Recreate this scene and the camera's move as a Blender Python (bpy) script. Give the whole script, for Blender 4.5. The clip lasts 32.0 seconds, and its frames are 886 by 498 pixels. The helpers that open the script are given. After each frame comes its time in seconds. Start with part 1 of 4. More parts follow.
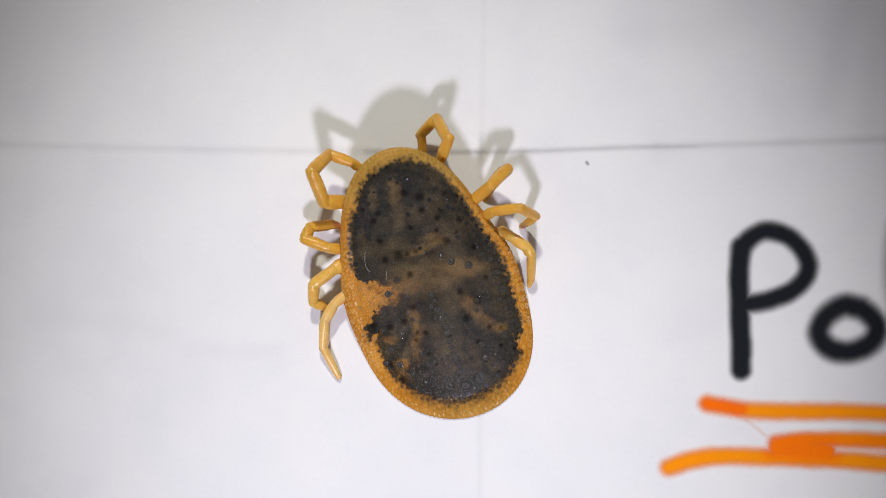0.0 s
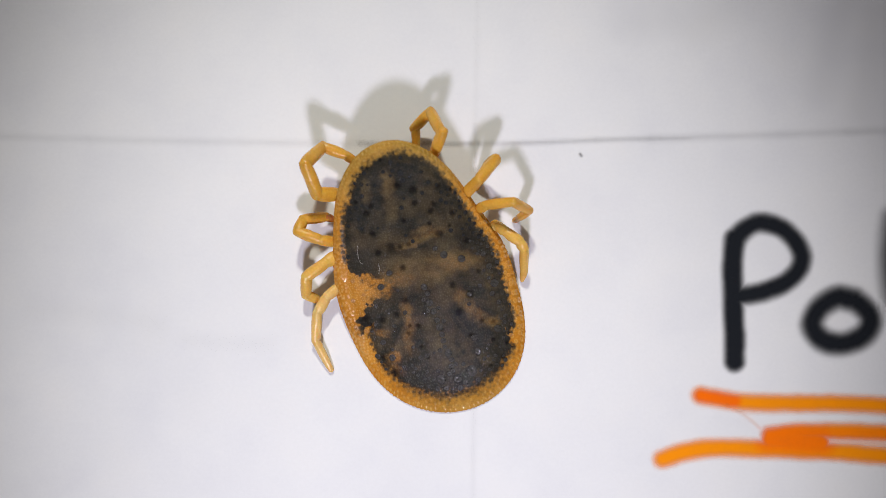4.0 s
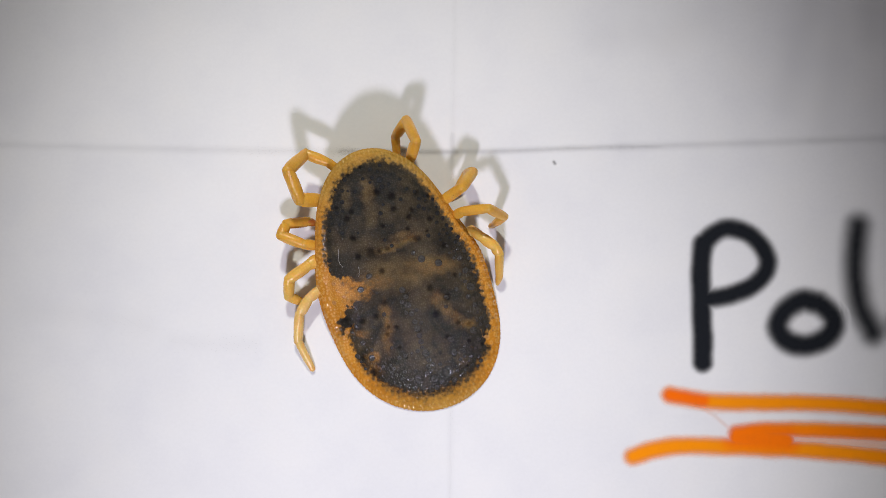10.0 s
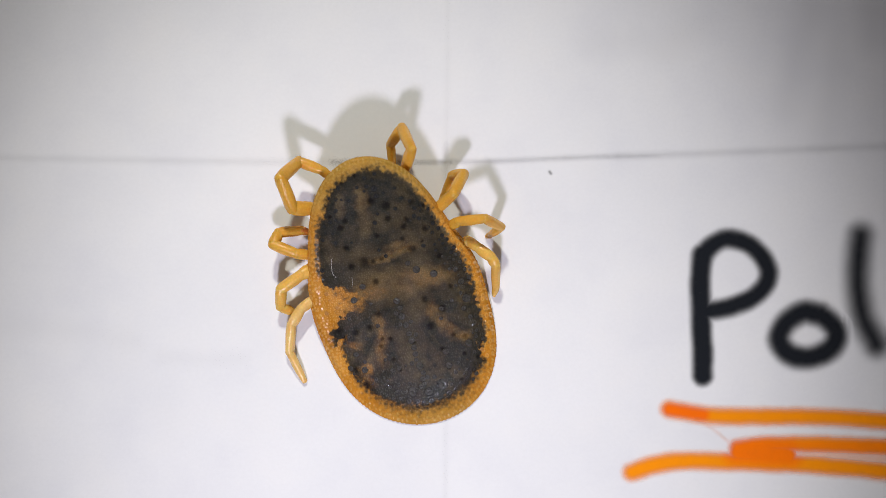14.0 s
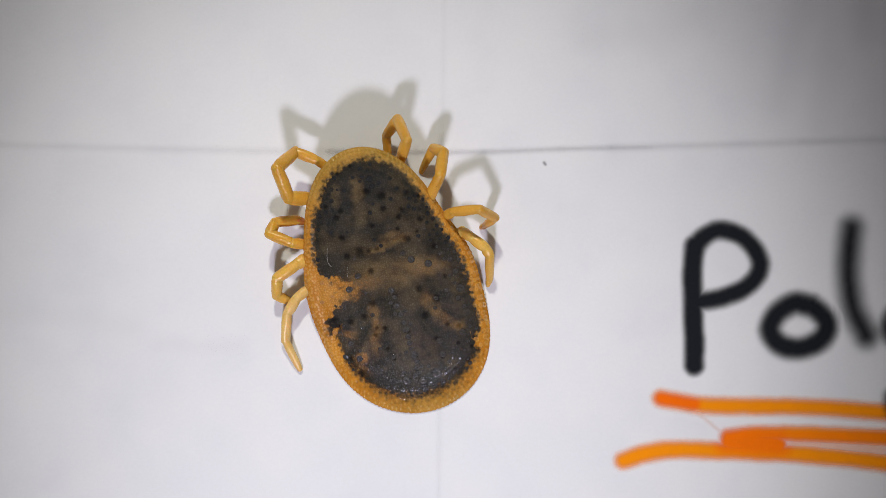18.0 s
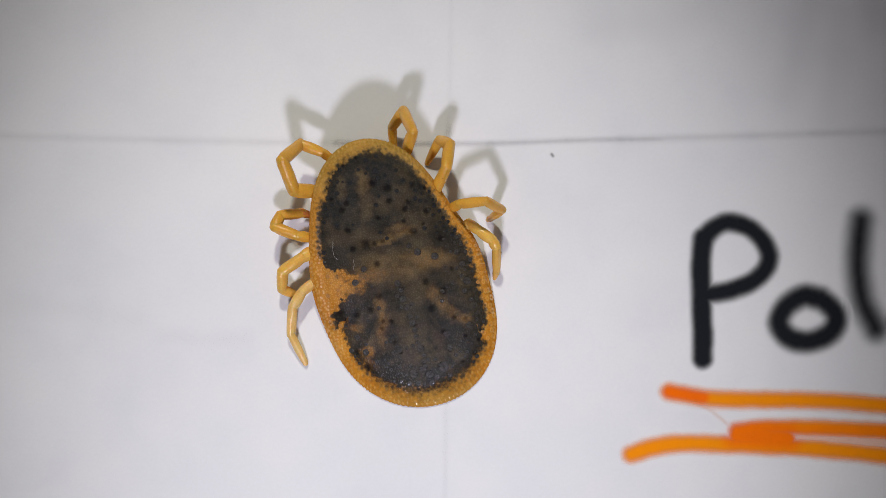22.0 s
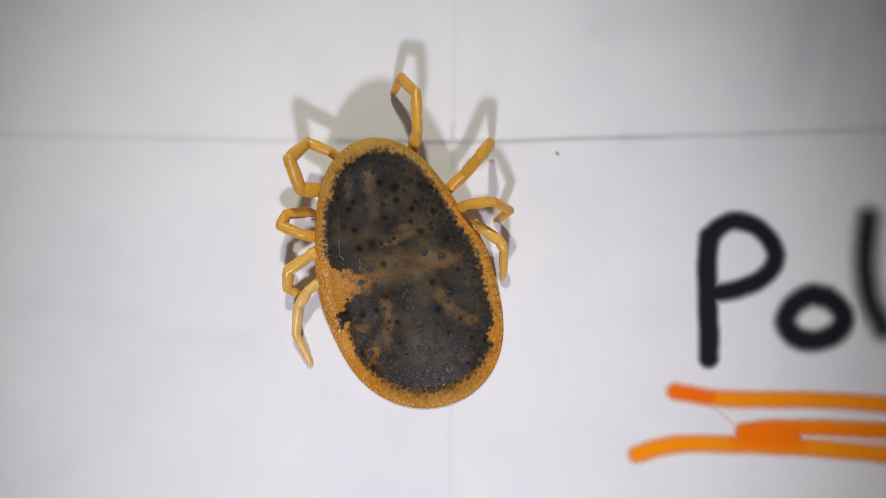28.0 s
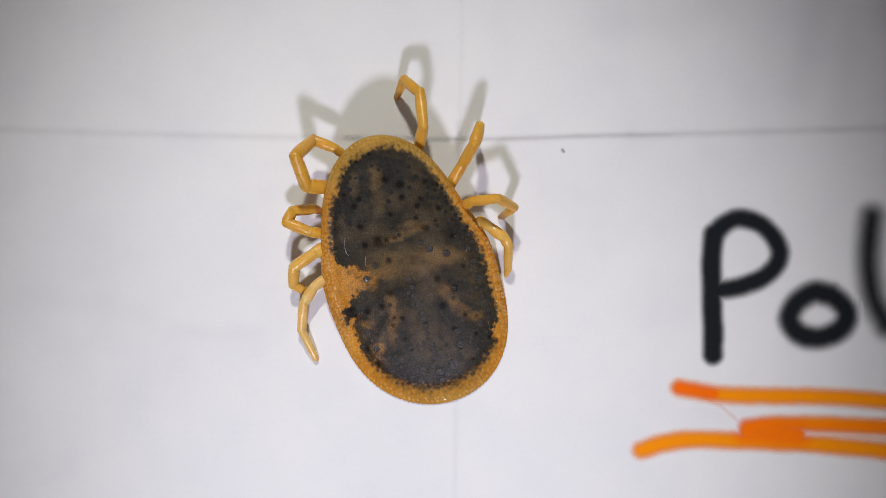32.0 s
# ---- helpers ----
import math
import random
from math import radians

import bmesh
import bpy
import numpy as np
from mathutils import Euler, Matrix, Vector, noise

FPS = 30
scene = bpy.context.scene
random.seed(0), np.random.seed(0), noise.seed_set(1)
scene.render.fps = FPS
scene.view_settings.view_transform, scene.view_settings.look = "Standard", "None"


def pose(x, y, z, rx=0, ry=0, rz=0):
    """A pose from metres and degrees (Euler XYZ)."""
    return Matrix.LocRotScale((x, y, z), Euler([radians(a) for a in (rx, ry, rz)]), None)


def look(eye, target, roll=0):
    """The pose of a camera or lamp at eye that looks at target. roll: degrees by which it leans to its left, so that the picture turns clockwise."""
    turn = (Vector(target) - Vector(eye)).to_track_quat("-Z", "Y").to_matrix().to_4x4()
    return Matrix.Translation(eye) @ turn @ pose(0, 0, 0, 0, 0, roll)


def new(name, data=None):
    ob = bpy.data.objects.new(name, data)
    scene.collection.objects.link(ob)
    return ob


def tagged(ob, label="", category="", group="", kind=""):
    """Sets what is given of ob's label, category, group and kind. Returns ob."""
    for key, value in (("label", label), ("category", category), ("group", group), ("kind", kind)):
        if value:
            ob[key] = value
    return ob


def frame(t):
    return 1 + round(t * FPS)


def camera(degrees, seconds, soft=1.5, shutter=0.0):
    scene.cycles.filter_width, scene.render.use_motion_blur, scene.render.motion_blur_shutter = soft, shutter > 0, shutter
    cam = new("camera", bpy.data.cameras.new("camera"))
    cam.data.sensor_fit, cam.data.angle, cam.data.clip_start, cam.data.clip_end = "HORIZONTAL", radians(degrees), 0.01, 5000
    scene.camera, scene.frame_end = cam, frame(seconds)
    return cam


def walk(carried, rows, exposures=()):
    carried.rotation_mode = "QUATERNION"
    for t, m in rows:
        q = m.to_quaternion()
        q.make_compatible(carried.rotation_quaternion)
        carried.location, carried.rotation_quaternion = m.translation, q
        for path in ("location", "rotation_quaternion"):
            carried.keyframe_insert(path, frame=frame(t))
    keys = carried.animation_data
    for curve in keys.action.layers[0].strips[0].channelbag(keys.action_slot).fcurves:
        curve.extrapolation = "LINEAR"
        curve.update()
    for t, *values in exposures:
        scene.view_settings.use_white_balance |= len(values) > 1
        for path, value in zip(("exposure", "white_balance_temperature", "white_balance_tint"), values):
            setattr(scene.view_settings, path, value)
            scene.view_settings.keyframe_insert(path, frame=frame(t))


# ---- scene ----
MM = 0.001  # all plan numbers below are millimetres

# ---- camera: hand-held macro, straight down on the sheet ----
cam = camera(40, 32.0, soft=0.8)
cam.data.dof.use_dof = True
cam.data.dof.focus_distance = 35.1 * MM
cam.data.dof.aperture_fstop = 64.0
PATH = [
    (0.0, pose(-0.8682 * MM, 0.0225 * MM, 35.091 * MM, 0, 0, 0.072)),
    (0.5, pose(-0.8297 * MM, 0.0256 * MM, 35.116 * MM, 0, 0, -0.096)),
    (1.0, pose(-0.8145 * MM, -0.0174 * MM, 35.128 * MM, 0, 0, -0.076)),
    (1.5, pose(-0.8066 * MM, -0.0858 * MM, 35.046 * MM, 0, 0, 0.043)),
    (2.0, pose(-0.7828 * MM, -0.1158 * MM, 35.167 * MM, 0, 0, 0.002)),
    (2.5, pose(-0.7797 * MM, -0.1804 * MM, 35.149 * MM, 0, 0, 0.118)),
    (3.0, pose(-0.7807 * MM, -0.2084 * MM, 35.186 * MM, 0, 0, 0.092)),
    (3.5, pose(-0.7304 * MM, -0.2207 * MM, 35.012 * MM, 0, 0, 0.038)),
    (5.5, pose(-0.5059 * MM, -0.1232 * MM, 35.935 * MM, 0, 0, 0.173)),
    (6.0, pose(-0.3594 * MM, -0.0950 * MM, 36.095 * MM, 0, 0, 0.060)),
    (6.5, pose(-0.2563 * MM, -0.0751 * MM, 36.080 * MM, 0, 0, 0.049)),
    (7.0, pose(-0.2321 * MM, -0.0455 * MM, 35.996 * MM, 0, 0, 0.027)),
    (7.5, pose(-0.2404 * MM, -0.0382 * MM, 36.070 * MM, 0, 0, 0.030)),
    (8.0, pose(-0.2026 * MM, -0.0328 * MM, 36.003 * MM, 0, 0, -0.020)),
    (8.5, pose(-0.2064 * MM, -0.0165 * MM, 36.177 * MM, 0, 0, -0.086)),
    (9.0, pose(-0.1705 * MM, -0.0743 * MM, 36.266 * MM, 0, 0, 0.008)),
    (9.5, pose(-0.1082 * MM, -0.1036 * MM, 36.226 * MM, 0, 0, 0.014)),
    (10.0, pose(-0.0361 * MM, -0.0791 * MM, 36.362 * MM, 0, 0, 0.118)),
    (10.5, pose(0.0197 * MM, -0.0565 * MM, 36.095 * MM, 0, 0, -0.039)),
    (11.0, pose(0.0103 * MM, -0.0771 * MM, 36.010 * MM, 0, 0, 0.057)),
    (11.5, pose(-0.0134 * MM, -0.0897 * MM, 36.095 * MM, 0, 0, 0.072)),
    (12.0, pose(-0.0304 * MM, -0.0522 * MM, 35.982 * MM, 0, 0, 0.099)),
    (12.5, pose(-0.0707 * MM, -0.0032 * MM, 36.004 * MM, 0, 0, -0.125)),
    (13.0, pose(-0.0036 * MM, 0.0236 * MM, 35.887 * MM, 0, 0, -0.019)),
    (13.5, pose(0.1363 * MM, 0.0659 * MM, 35.609 * MM, 0, 0, 0.008)),
    (14.0, pose(0.1422 * MM, 0.2801 * MM, 35.616 * MM, 0, 0, -0.163)),
    (14.5, pose(0.1928 * MM, 0.2351 * MM, 35.918 * MM, 0, 0, 0.017)),
    (16.5, pose(0.3595 * MM, 0.0165 * MM, 36.285 * MM, 0, 0, 0.204)),
    (17.0, pose(0.3368 * MM, 0.0484 * MM, 36.264 * MM, 0, 0, 0.059)),
    (17.5, pose(0.3408 * MM, -0.0191 * MM, 36.098 * MM, 0, 0, 0.023)),
    (18.0, pose(0.2888 * MM, -0.0343 * MM, 35.991 * MM, 0, 0, 0.227)),
    (18.5, pose(0.3211 * MM, -0.0351 * MM, 36.015 * MM, 0, 0, 0.194)),
    (19.0, pose(0.2601 * MM, -0.0799 * MM, 35.976 * MM, 0, 0, 0.224)),
    (19.5, pose(0.2646 * MM, -0.1000 * MM, 35.983 * MM, 0, 0, 0.156)),
    (20.0, pose(0.2389 * MM, -0.1565 * MM, 35.961 * MM, 0, 0, 0.190)),
    (20.5, pose(0.2320 * MM, -0.2686 * MM, 36.005 * MM, 0, 0, 0.346)),
    (21.0, pose(0.1554 * MM, -0.2871 * MM, 35.983 * MM, 0, 0, 0.273)),
    (21.5, pose(0.1310 * MM, -0.2779 * MM, 35.877 * MM, 0, 0, 0.279)),
    (22.0, pose(0.0919 * MM, -0.2673 * MM, 35.737 * MM, 0, 0, 0.280)),
    (22.5, pose(0.0921 * MM, -0.2619 * MM, 35.788 * MM, 0, 0, 0.259)),
    (23.0, pose(0.1044 * MM, -0.2922 * MM, 35.730 * MM, 0, 0, 0.225)),
    (23.5, pose(0.0730 * MM, -0.2677 * MM, 35.785 * MM, 0, 0, 0.280)),
    (24.0, pose(0.0674 * MM, -0.2917 * MM, 35.628 * MM, 0, 0, 0.324)),
    (24.5, pose(0.0760 * MM, -0.3055 * MM, 35.502 * MM, 0, 0, 0.252)),
    (25.0, pose(0.0430 * MM, -0.3370 * MM, 35.586 * MM, 0, 0, 0.361)),
    (25.5, pose(0.0489 * MM, -0.3411 * MM, 35.558 * MM, 0, 0, 0.356)),
    (27.5, pose(0.0180 * MM, -0.2673 * MM, 35.532 * MM, 0, 0, 0.207)),
    (28.0, pose(-0.0358 * MM, -0.2984 * MM, 35.496 * MM, 0, 0, 0.237)),
    (28.5, pose(-0.0268 * MM, -0.2479 * MM, 35.526 * MM, 0, 0, 0.174)),
    (29.0, pose(-0.0448 * MM, -0.2837 * MM, 35.505 * MM, 0, 0, 0.273)),
    (29.5, pose(-0.0384 * MM, -0.2731 * MM, 35.524 * MM, 0, 0, 0.247)),
    (30.0, pose(-0.0222 * MM, -0.2787 * MM, 35.388 * MM, 0, 0, 0.205)),
    (30.5, pose(-0.0836 * MM, -0.3220 * MM, 35.488 * MM, 0, 0, 0.219)),
    (31.0, pose(-0.1191 * MM, -0.3663 * MM, 35.304 * MM, 0, 0, 0.335)),
    (31.5, pose(-0.1679 * MM, -0.3059 * MM, 35.431 * MM, 0, 0, 0.262)),
    (32.0, pose(-0.2127 * MM, -0.4050 * MM, 35.715 * MM, 0, 0, 0.417)),
]
walk(cam, PATH, exposures=[(0, -0.10), (3.5, -0.13), (7, -0.18), (10, -0.15), (12, -0.13), (13, -0.09), (16.5, -0.18), (19, -0.29), (25, -0.35), (28, -0.28), (32, -0.26)])

# ---- light: two small white lamps beside the lens, and a dim room ----
world = bpy.data.worlds.new("room_light")
scene.world = world
world.use_nodes = True
world.node_tree.nodes["Background"].inputs["Color"].default_value = (1.0, 0.95, 0.93, 1)
world.node_tree.nodes["Background"].inputs["Strength"].default_value = 0.155


def lamp(name, eye, target, watts, colour, radius, cone):
    data = bpy.data.lights.new(name, "SPOT")
    data.energy, data.color, data.shadow_soft_size = watts, colour, radius * MM
    data.spot_size, data.spot_blend = radians(cone), 1.0
    ob = new(name, data)
    ob.matrix_world = look([a * MM for a in eye], [a * MM for a in target])
    return ob


lamp("lamp_near", (-4, -51, 59.3), (-1.1, -6.0, 0), 0.184, (0.932, 0.912, 1.105), 4.2, 26.0)
lamp("lamp_far", (-5.5, 56, 57), (-1.7, -6.0, 0), 0.177, (0.995, 0.988, 0.895), 3.0, 26.2)


# ---- materials ----
def material(name):
    m = bpy.data.materials.new(name)
    m.use_nodes = True
    nt = m.node_tree
    return m, nt, nt.nodes["Principled BSDF"]


def node(nt, kind, **values):
    n = nt.nodes.new(kind)
    for key, value in values.items():
        n.inputs[key.replace("_", " ")].default_value = value
    return n


def noise_node(nt, scale, detail=4.0, rough=0.6, coords="Object"):
    tc = nt.nodes.new("ShaderNodeTexCoord")
    n = node(nt, "ShaderNodeTexNoise", Scale=scale, Detail=detail, Roughness=rough)
    nt.links.new(tc.outputs[coords], n.inputs["Vector"])
    return n.outputs["Fac"]


def ramp(nt, fac, stops):
    r = nt.nodes.new("ShaderNodeValToRGB")
    while len(r.color_ramp.elements) < len(stops):
        r.color_ramp.elements.new(0.5)
    for e, (pos, col) in zip(r.color_ramp.elements, stops):
        e.position, e.color = pos, (*col, 1) if len(col) == 3 else col
    nt.links.new(fac, r.inputs["Fac"])
    return r.outputs["Color"]


def mix(nt, fac, a, b, blend="MIX"):
    n = nt.nodes.new("ShaderNodeMix")
    n.data_type, n.blend_type = "RGBA", blend
    for socket, v in ((n.inputs[0], fac), (n.inputs[6], a), (n.inputs[7], b)):
        if isinstance(v, (int, float)):
            socket.default_value = v
        elif isinstance(v, tuple):
            socket.default_value = (*v, 1)
        else:
            nt.links.new(v, socket)
    return n.outputs[2]


def math_node(nt, op, a, b=0.0):
    n = nt.nodes.new("ShaderNodeMath")
    n.operation = op
    for socket, v in ((n.inputs[0], a), (n.inputs[1], b)):
        if isinstance(v, (int, float)):
            socket.default_value = v
        else:
            nt.links.new(v, socket)
    return n.outputs[0]


def bump(nt, shader, height, strength, distance):
    b = node(nt, "ShaderNodeBump", Strength=strength, Distance=distance)
    nt.links.new(height, b.inputs["Height"])
    nt.links.new(b.outputs["Normal"], shader.inputs["Normal"])


def paper_material():
    m, nt, s = material("white_paper")
    fibre = noise_node(nt, 9000, 5, 0.65)
    cloud = noise_node(nt, 150, 3, 0.5)
    patch = noise_node(nt, 520, 3, 0.55)
    base = ramp(nt, cloud, [(0.3, (0.765, 0.765, 0.775)), (0.7, (0.83, 0.827, 0.825))])
    stain = ramp(nt, patch, [(0.3, (0.955, 0.955, 0.965)), (0.5, (0.985, 0.985, 0.985)), (0.7, (1.0, 0.995, 0.985))])
    grain = ramp(nt, fibre, [(0.3, (0.97, 0.97, 0.97)), (0.7, (1, 1, 1))])
    nt.links.new(mix(nt, 1.0, mix(nt, 1.0, base, stain, "MULTIPLY"), grain, "MULTIPLY"), s.inputs["Base Color"])
    s.inputs["Roughness"].default_value = 0.85
    s.inputs["Specular IOR Level"].default_value = 0.2
    wave = math_node(nt, "ADD", math_node(nt, "MULTIPLY", noise_node(nt, 130, 2, 0.4), 60.0), fibre)
    bump(nt, s, wave, 0.5, 0.0000035)
    return m


def ink_material(name, colour, second, grain_scale, low, high, gloss=0.6):
    """Ink soaked into paper: covers where the mesh's ink value is high, broken by a grain."""
    m, nt, s = material(name)
    at = nt.nodes.new("ShaderNodeAttribute")
    at.attribute_name = "ink"
    split = nt.nodes.new("ShaderNodeSeparateColor")
    nt.links.new(at.outputs["Color"], split.inputs["Color"])
    grain = noise_node(nt, grain_scale, 4, 0.7)
    col = mix(nt, split.outputs["Green"], colour, second)
    nt.links.new(mix(nt, 1.0, col, ramp(nt, grain, [(0.3, (0.97, 0.97, 0.97)), (0.7, (1, 1, 1))]), "MULTIPLY"), s.inputs["Base Color"])
    s.inputs["Roughness"].default_value = gloss
    s.inputs["Specular IOR Level"].default_value = 0.05
    cover = math_node(nt, "MULTIPLY", split.outputs["Red"], ramp(nt, grain, [(0.3, (low,) * 3), (0.7, (high,) * 3)]))
    clear = nt.nodes.new("ShaderNodeBsdfTransparent")
    both = nt.nodes.new("ShaderNodeMixShader")
    nt.links.new(cover, both.inputs[0])
    nt.links.new(clear.outputs[0], both.inputs[1])
    nt.links.new(s.outputs[0], both.inputs[2])
    nt.links.new(both.outputs[0], nt.nodes["Material Output"].inputs["Surface"])
    return m


def skin_material():
    """Leathery cuticle: amber ground, black pigment and brown patches held in the mesh's pigment colour;
    its granules have paler tips."""
    m, nt, s = material("leathery_cuticle")

    def attribute(name):
        at = nt.nodes.new("ShaderNodeAttribute")
        at.attribute_name = name
        return at

    split = nt.nodes.new("ShaderNodeSeparateColor")
    nt.links.new(attribute("pigment").outputs["Color"], split.inputs["Color"])
    tip, tan, glint_map = (attribute(name).outputs["Fac"] for name in ("tip", "khaki", "glint_map"))
    broad = noise_node(nt, 1400, 3, 0.6)
    pores = noise_node(nt, 26000, 3, 0.6)
    amber = mix(nt, tan, ramp(nt, broad, [(0.3, (0.44, 0.168, 0.016)), (0.7, (0.55, 0.240, 0.032))]),
                ramp(nt, broad, [(0.3, (0.36, 0.200, 0.036)), (0.7, (0.46, 0.268, 0.064))]))
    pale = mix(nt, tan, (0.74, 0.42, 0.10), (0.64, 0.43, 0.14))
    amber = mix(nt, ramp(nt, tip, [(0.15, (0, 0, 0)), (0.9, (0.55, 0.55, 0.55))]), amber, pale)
    black = ramp(nt, broad, [(0.3, (0.013, 0.014, 0.014)), (0.7, (0.031, 0.031, 0.028))])
    brown = ramp(nt, broad, [(0.3, (0.098, 0.069, 0.034)), (0.7, (0.170, 0.120, 0.054))])
    dark = mix(nt, split.outputs["Green"], black, brown)
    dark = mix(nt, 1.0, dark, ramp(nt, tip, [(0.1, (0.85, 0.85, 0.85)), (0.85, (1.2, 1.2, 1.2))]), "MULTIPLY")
    col = mix(nt, split.outputs["Red"], amber, dark)
    col = mix(nt, split.outputs["Blue"], col, (0.008, 0.007, 0.007))
    col = mix(nt, 1.0, col, ramp(nt, pores, [(0.3, (0.86, 0.85, 0.83)), (0.7, (1.1, 1.1, 1.1))]), "MULTIPLY")
    nt.links.new(col, s.inputs["Base Color"])
    # specular follows a hand-set map of glints, not the lamps alone
    shine = math_node(nt, "MULTIPLY", math_node(nt, "MULTIPLY", glint_map, 1.25), ramp(nt, tip, [(0.4, (0, 0, 0)), (0.85, (1, 1, 1))]))
    nt.links.new(shine, s.inputs["Specular IOR Level"])
    nt.links.new(ramp(nt, pores, [(0.3, (0.10, 0.10, 0.10)), (0.7, (0.17, 0.17, 0.17))]), s.inputs["Roughness"])
    s.inputs["Subsurface Weight"].default_value = 0.12
    s.inputs["Subsurface Radius"].default_value = (1.0, 0.5, 0.2)
    s.inputs["Subsurface Scale"].default_value = 0.00012
    bump(nt, s, pores, 0.5, 0.000006)
    return m


def leg_material(name, light, deep):
    m, nt, s = material(name)
    broad = noise_node(nt, 1500, 3, 0.5)
    tc = nt.nodes.new("ShaderNodeTexCoord")
    v = node(nt, "ShaderNodeTexVoronoi", Scale=15000, Randomness=0.9)
    nt.links.new(tc.outputs["Object"], v.inputs["Vector"])
    grain = ramp(nt, v.outputs["Distance"], [(0.05, (1, 1, 1)), (0.6, (0, 0, 0))])
    pores = node(nt, "ShaderNodeTexVoronoi", Scale=3600, Randomness=1.0)
    nt.links.new(tc.outputs["Object"], pores.inputs["Vector"])
    col = ramp(nt, broad, [(0.3, deep), (0.68, light)])
    col = mix(nt, 1.0, col, ramp(nt, v.outputs["Distance"], [(0.1, (1.02, 1.02, 1.02)), (0.65, (0.92, 0.90, 0.86))]), "MULTIPLY")
    col = mix(nt, ramp(nt, pores.outputs["Distance"], [(0.03, (0.7, 0.7, 0.7)), (0.07, (0, 0, 0))]), col, (0.16, 0.06, 0.015))
    nt.links.new(col, s.inputs["Base Color"])
    s.inputs["Roughness"].default_value = 0.27
    s.inputs["Specular IOR Level"].default_value = 0.42
    s.inputs["Subsurface Weight"].default_value = 0.45
    s.inputs["Subsurface Radius"].default_value = (1.0, 0.6, 0.25)
    s.inputs["Subsurface Scale"].default_value = 0.0002
    bump(nt, s, math_node(nt, "ADD", grain, math_node(nt, "MULTIPLY", broad, 2.0)), 0.7, 0.000006)
    return m


def bump_material(name, light, deep, shine=1.0):
    m, nt, s = material(name)
    nt.links.new(ramp(nt, noise_node(nt, 1.6, 3, 0.6), [(0.3, deep), (0.7, light)]), s.inputs["Base Color"])
    s.inputs["Roughness"].default_value = 0.10
    s.inputs["Specular IOR Level"].default_value = shine
    s.inputs["Coat Weight"].default_value = max(1.6 * shine - 1, 0)
    s.inputs["Coat Roughness"].default_value = 0.06
    return m


def wood_material():
    m, nt, s = material("brown_wood")
    tc = nt.nodes.new("ShaderNodeTexCoord")
    mp = node(nt, "ShaderNodeMapping", Scale=(3, 40, 3))
    nt.links.new(tc.outputs["Object"], mp.inputs["Vector"])
    n = node(nt, "ShaderNodeTexNoise", Scale=4, Detail=6)
    nt.links.new(mp.outputs[0], n.inputs["Vector"])
    nt.links.new(ramp(nt, n.outputs["Fac"], [(0.3, (0.16, 0.09, 0.05)), (0.7, (0.30, 0.18, 0.10))]), s.inputs["Base Color"])
    s.inputs["Roughness"].default_value = 0.5
    return m


PAPER = paper_material()
BLACK_INK = ink_material("black_ink", (0.013, 0.015, 0.019), (0.02, 0.022, 0.03), 5000, 0.94, 1.0)
ORANGE_INK = ink_material("orange_ink", (1.0, 0.300, 0.002), (1.0, 0.150, 0.001), 2500, 0.96, 1.0)
GRAPHITE = ink_material("graphite", (0.16, 0.16, 0.165), (0.10, 0.10, 0.105), 9000, 0.4, 1.0)
SKIN = skin_material()
AMBER = leg_material("amber_leg", (0.74, 0.415, 0.062), (0.64, 0.325, 0.040))
HONEY = leg_material("honey_leg", (0.80, 0.50, 0.115), (0.72, 0.41, 0.075))
FIBRE = bump_material("pale_fibre", (0.40, 0.37, 0.31), (0.30, 0.28, 0.23), 0.3)
PALE = leg_material("pale_leg", (0.82, 0.58, 0.22), (0.72, 0.44, 0.13))
RUST = leg_material("rust_tip", (0.74, 0.30, 0.070), (0.56, 0.18, 0.040))
WOOD = wood_material()
GLASSY = bump_material("glassy_tubercle", (0.055, 0.050, 0.042), (0.020, 0.018, 0.016), 0.72)
DULL = bump_material("dull_tubercle", (0.030, 0.030, 0.030), (0.012, 0.012, 0.012), 0.12)
HONEYED = bump_material("honey_tubercle", (0.46, 0.22, 0.05), (0.36, 0.15, 0.03))


# ---- small tools ----
def mesh_object(name, verts, faces, mat, parent=None, label="", smooth=True):
    me = bpy.data.meshes.new(name)
    me.from_pydata([tuple(v) for v in verts], [], [tuple(int(i) for i in q) for q in faces])
    me.materials.append(mat)
    if smooth:
        me.shade_smooth()
    ob = new(name, me)
    ob.parent = parent
    return tagged(ob, label) if label else ob


def part(name, bm, mat, parent, label=""):
    me = bpy.data.meshes.new(name)
    bm.to_mesh(me)
    bm.free()
    me.materials.append(mat)
    me.shade_smooth()
    ob = new(name, me)
    ob.parent = parent
    return tagged(ob, label) if label else ob


def hash01(ix, iy, seed):
    v = np.sin(ix * 127.1 + iy * 311.7 + seed * 74.7) * 43758.5453
    return v - np.floor(v)


def value_noise(x, y, seed):
    ix, iy = np.floor(x), np.floor(y)
    fx, fy = x - ix, y - iy
    fx, fy = fx * fx * (3 - 2 * fx), fy * fy * (3 - 2 * fy)
    a, b = hash01(ix, iy, seed), hash01(ix + 1, iy, seed)
    c, d = hash01(ix, iy + 1, seed), hash01(ix + 1, iy + 1, seed)
    return (a * (1 - fx) + b * fx) * (1 - fy) + (c * (1 - fx) + d * fx) * fy


def fractal(x, y, seed, octaves=4):
    total, gain, norm = 0.0, 1.0, 0.0
    for k in range(octaves):
        total = total + gain * value_noise(x * 2 ** k, y * 2 ** k, seed + k)
        norm += gain
        gain *= 0.55
    return total / norm


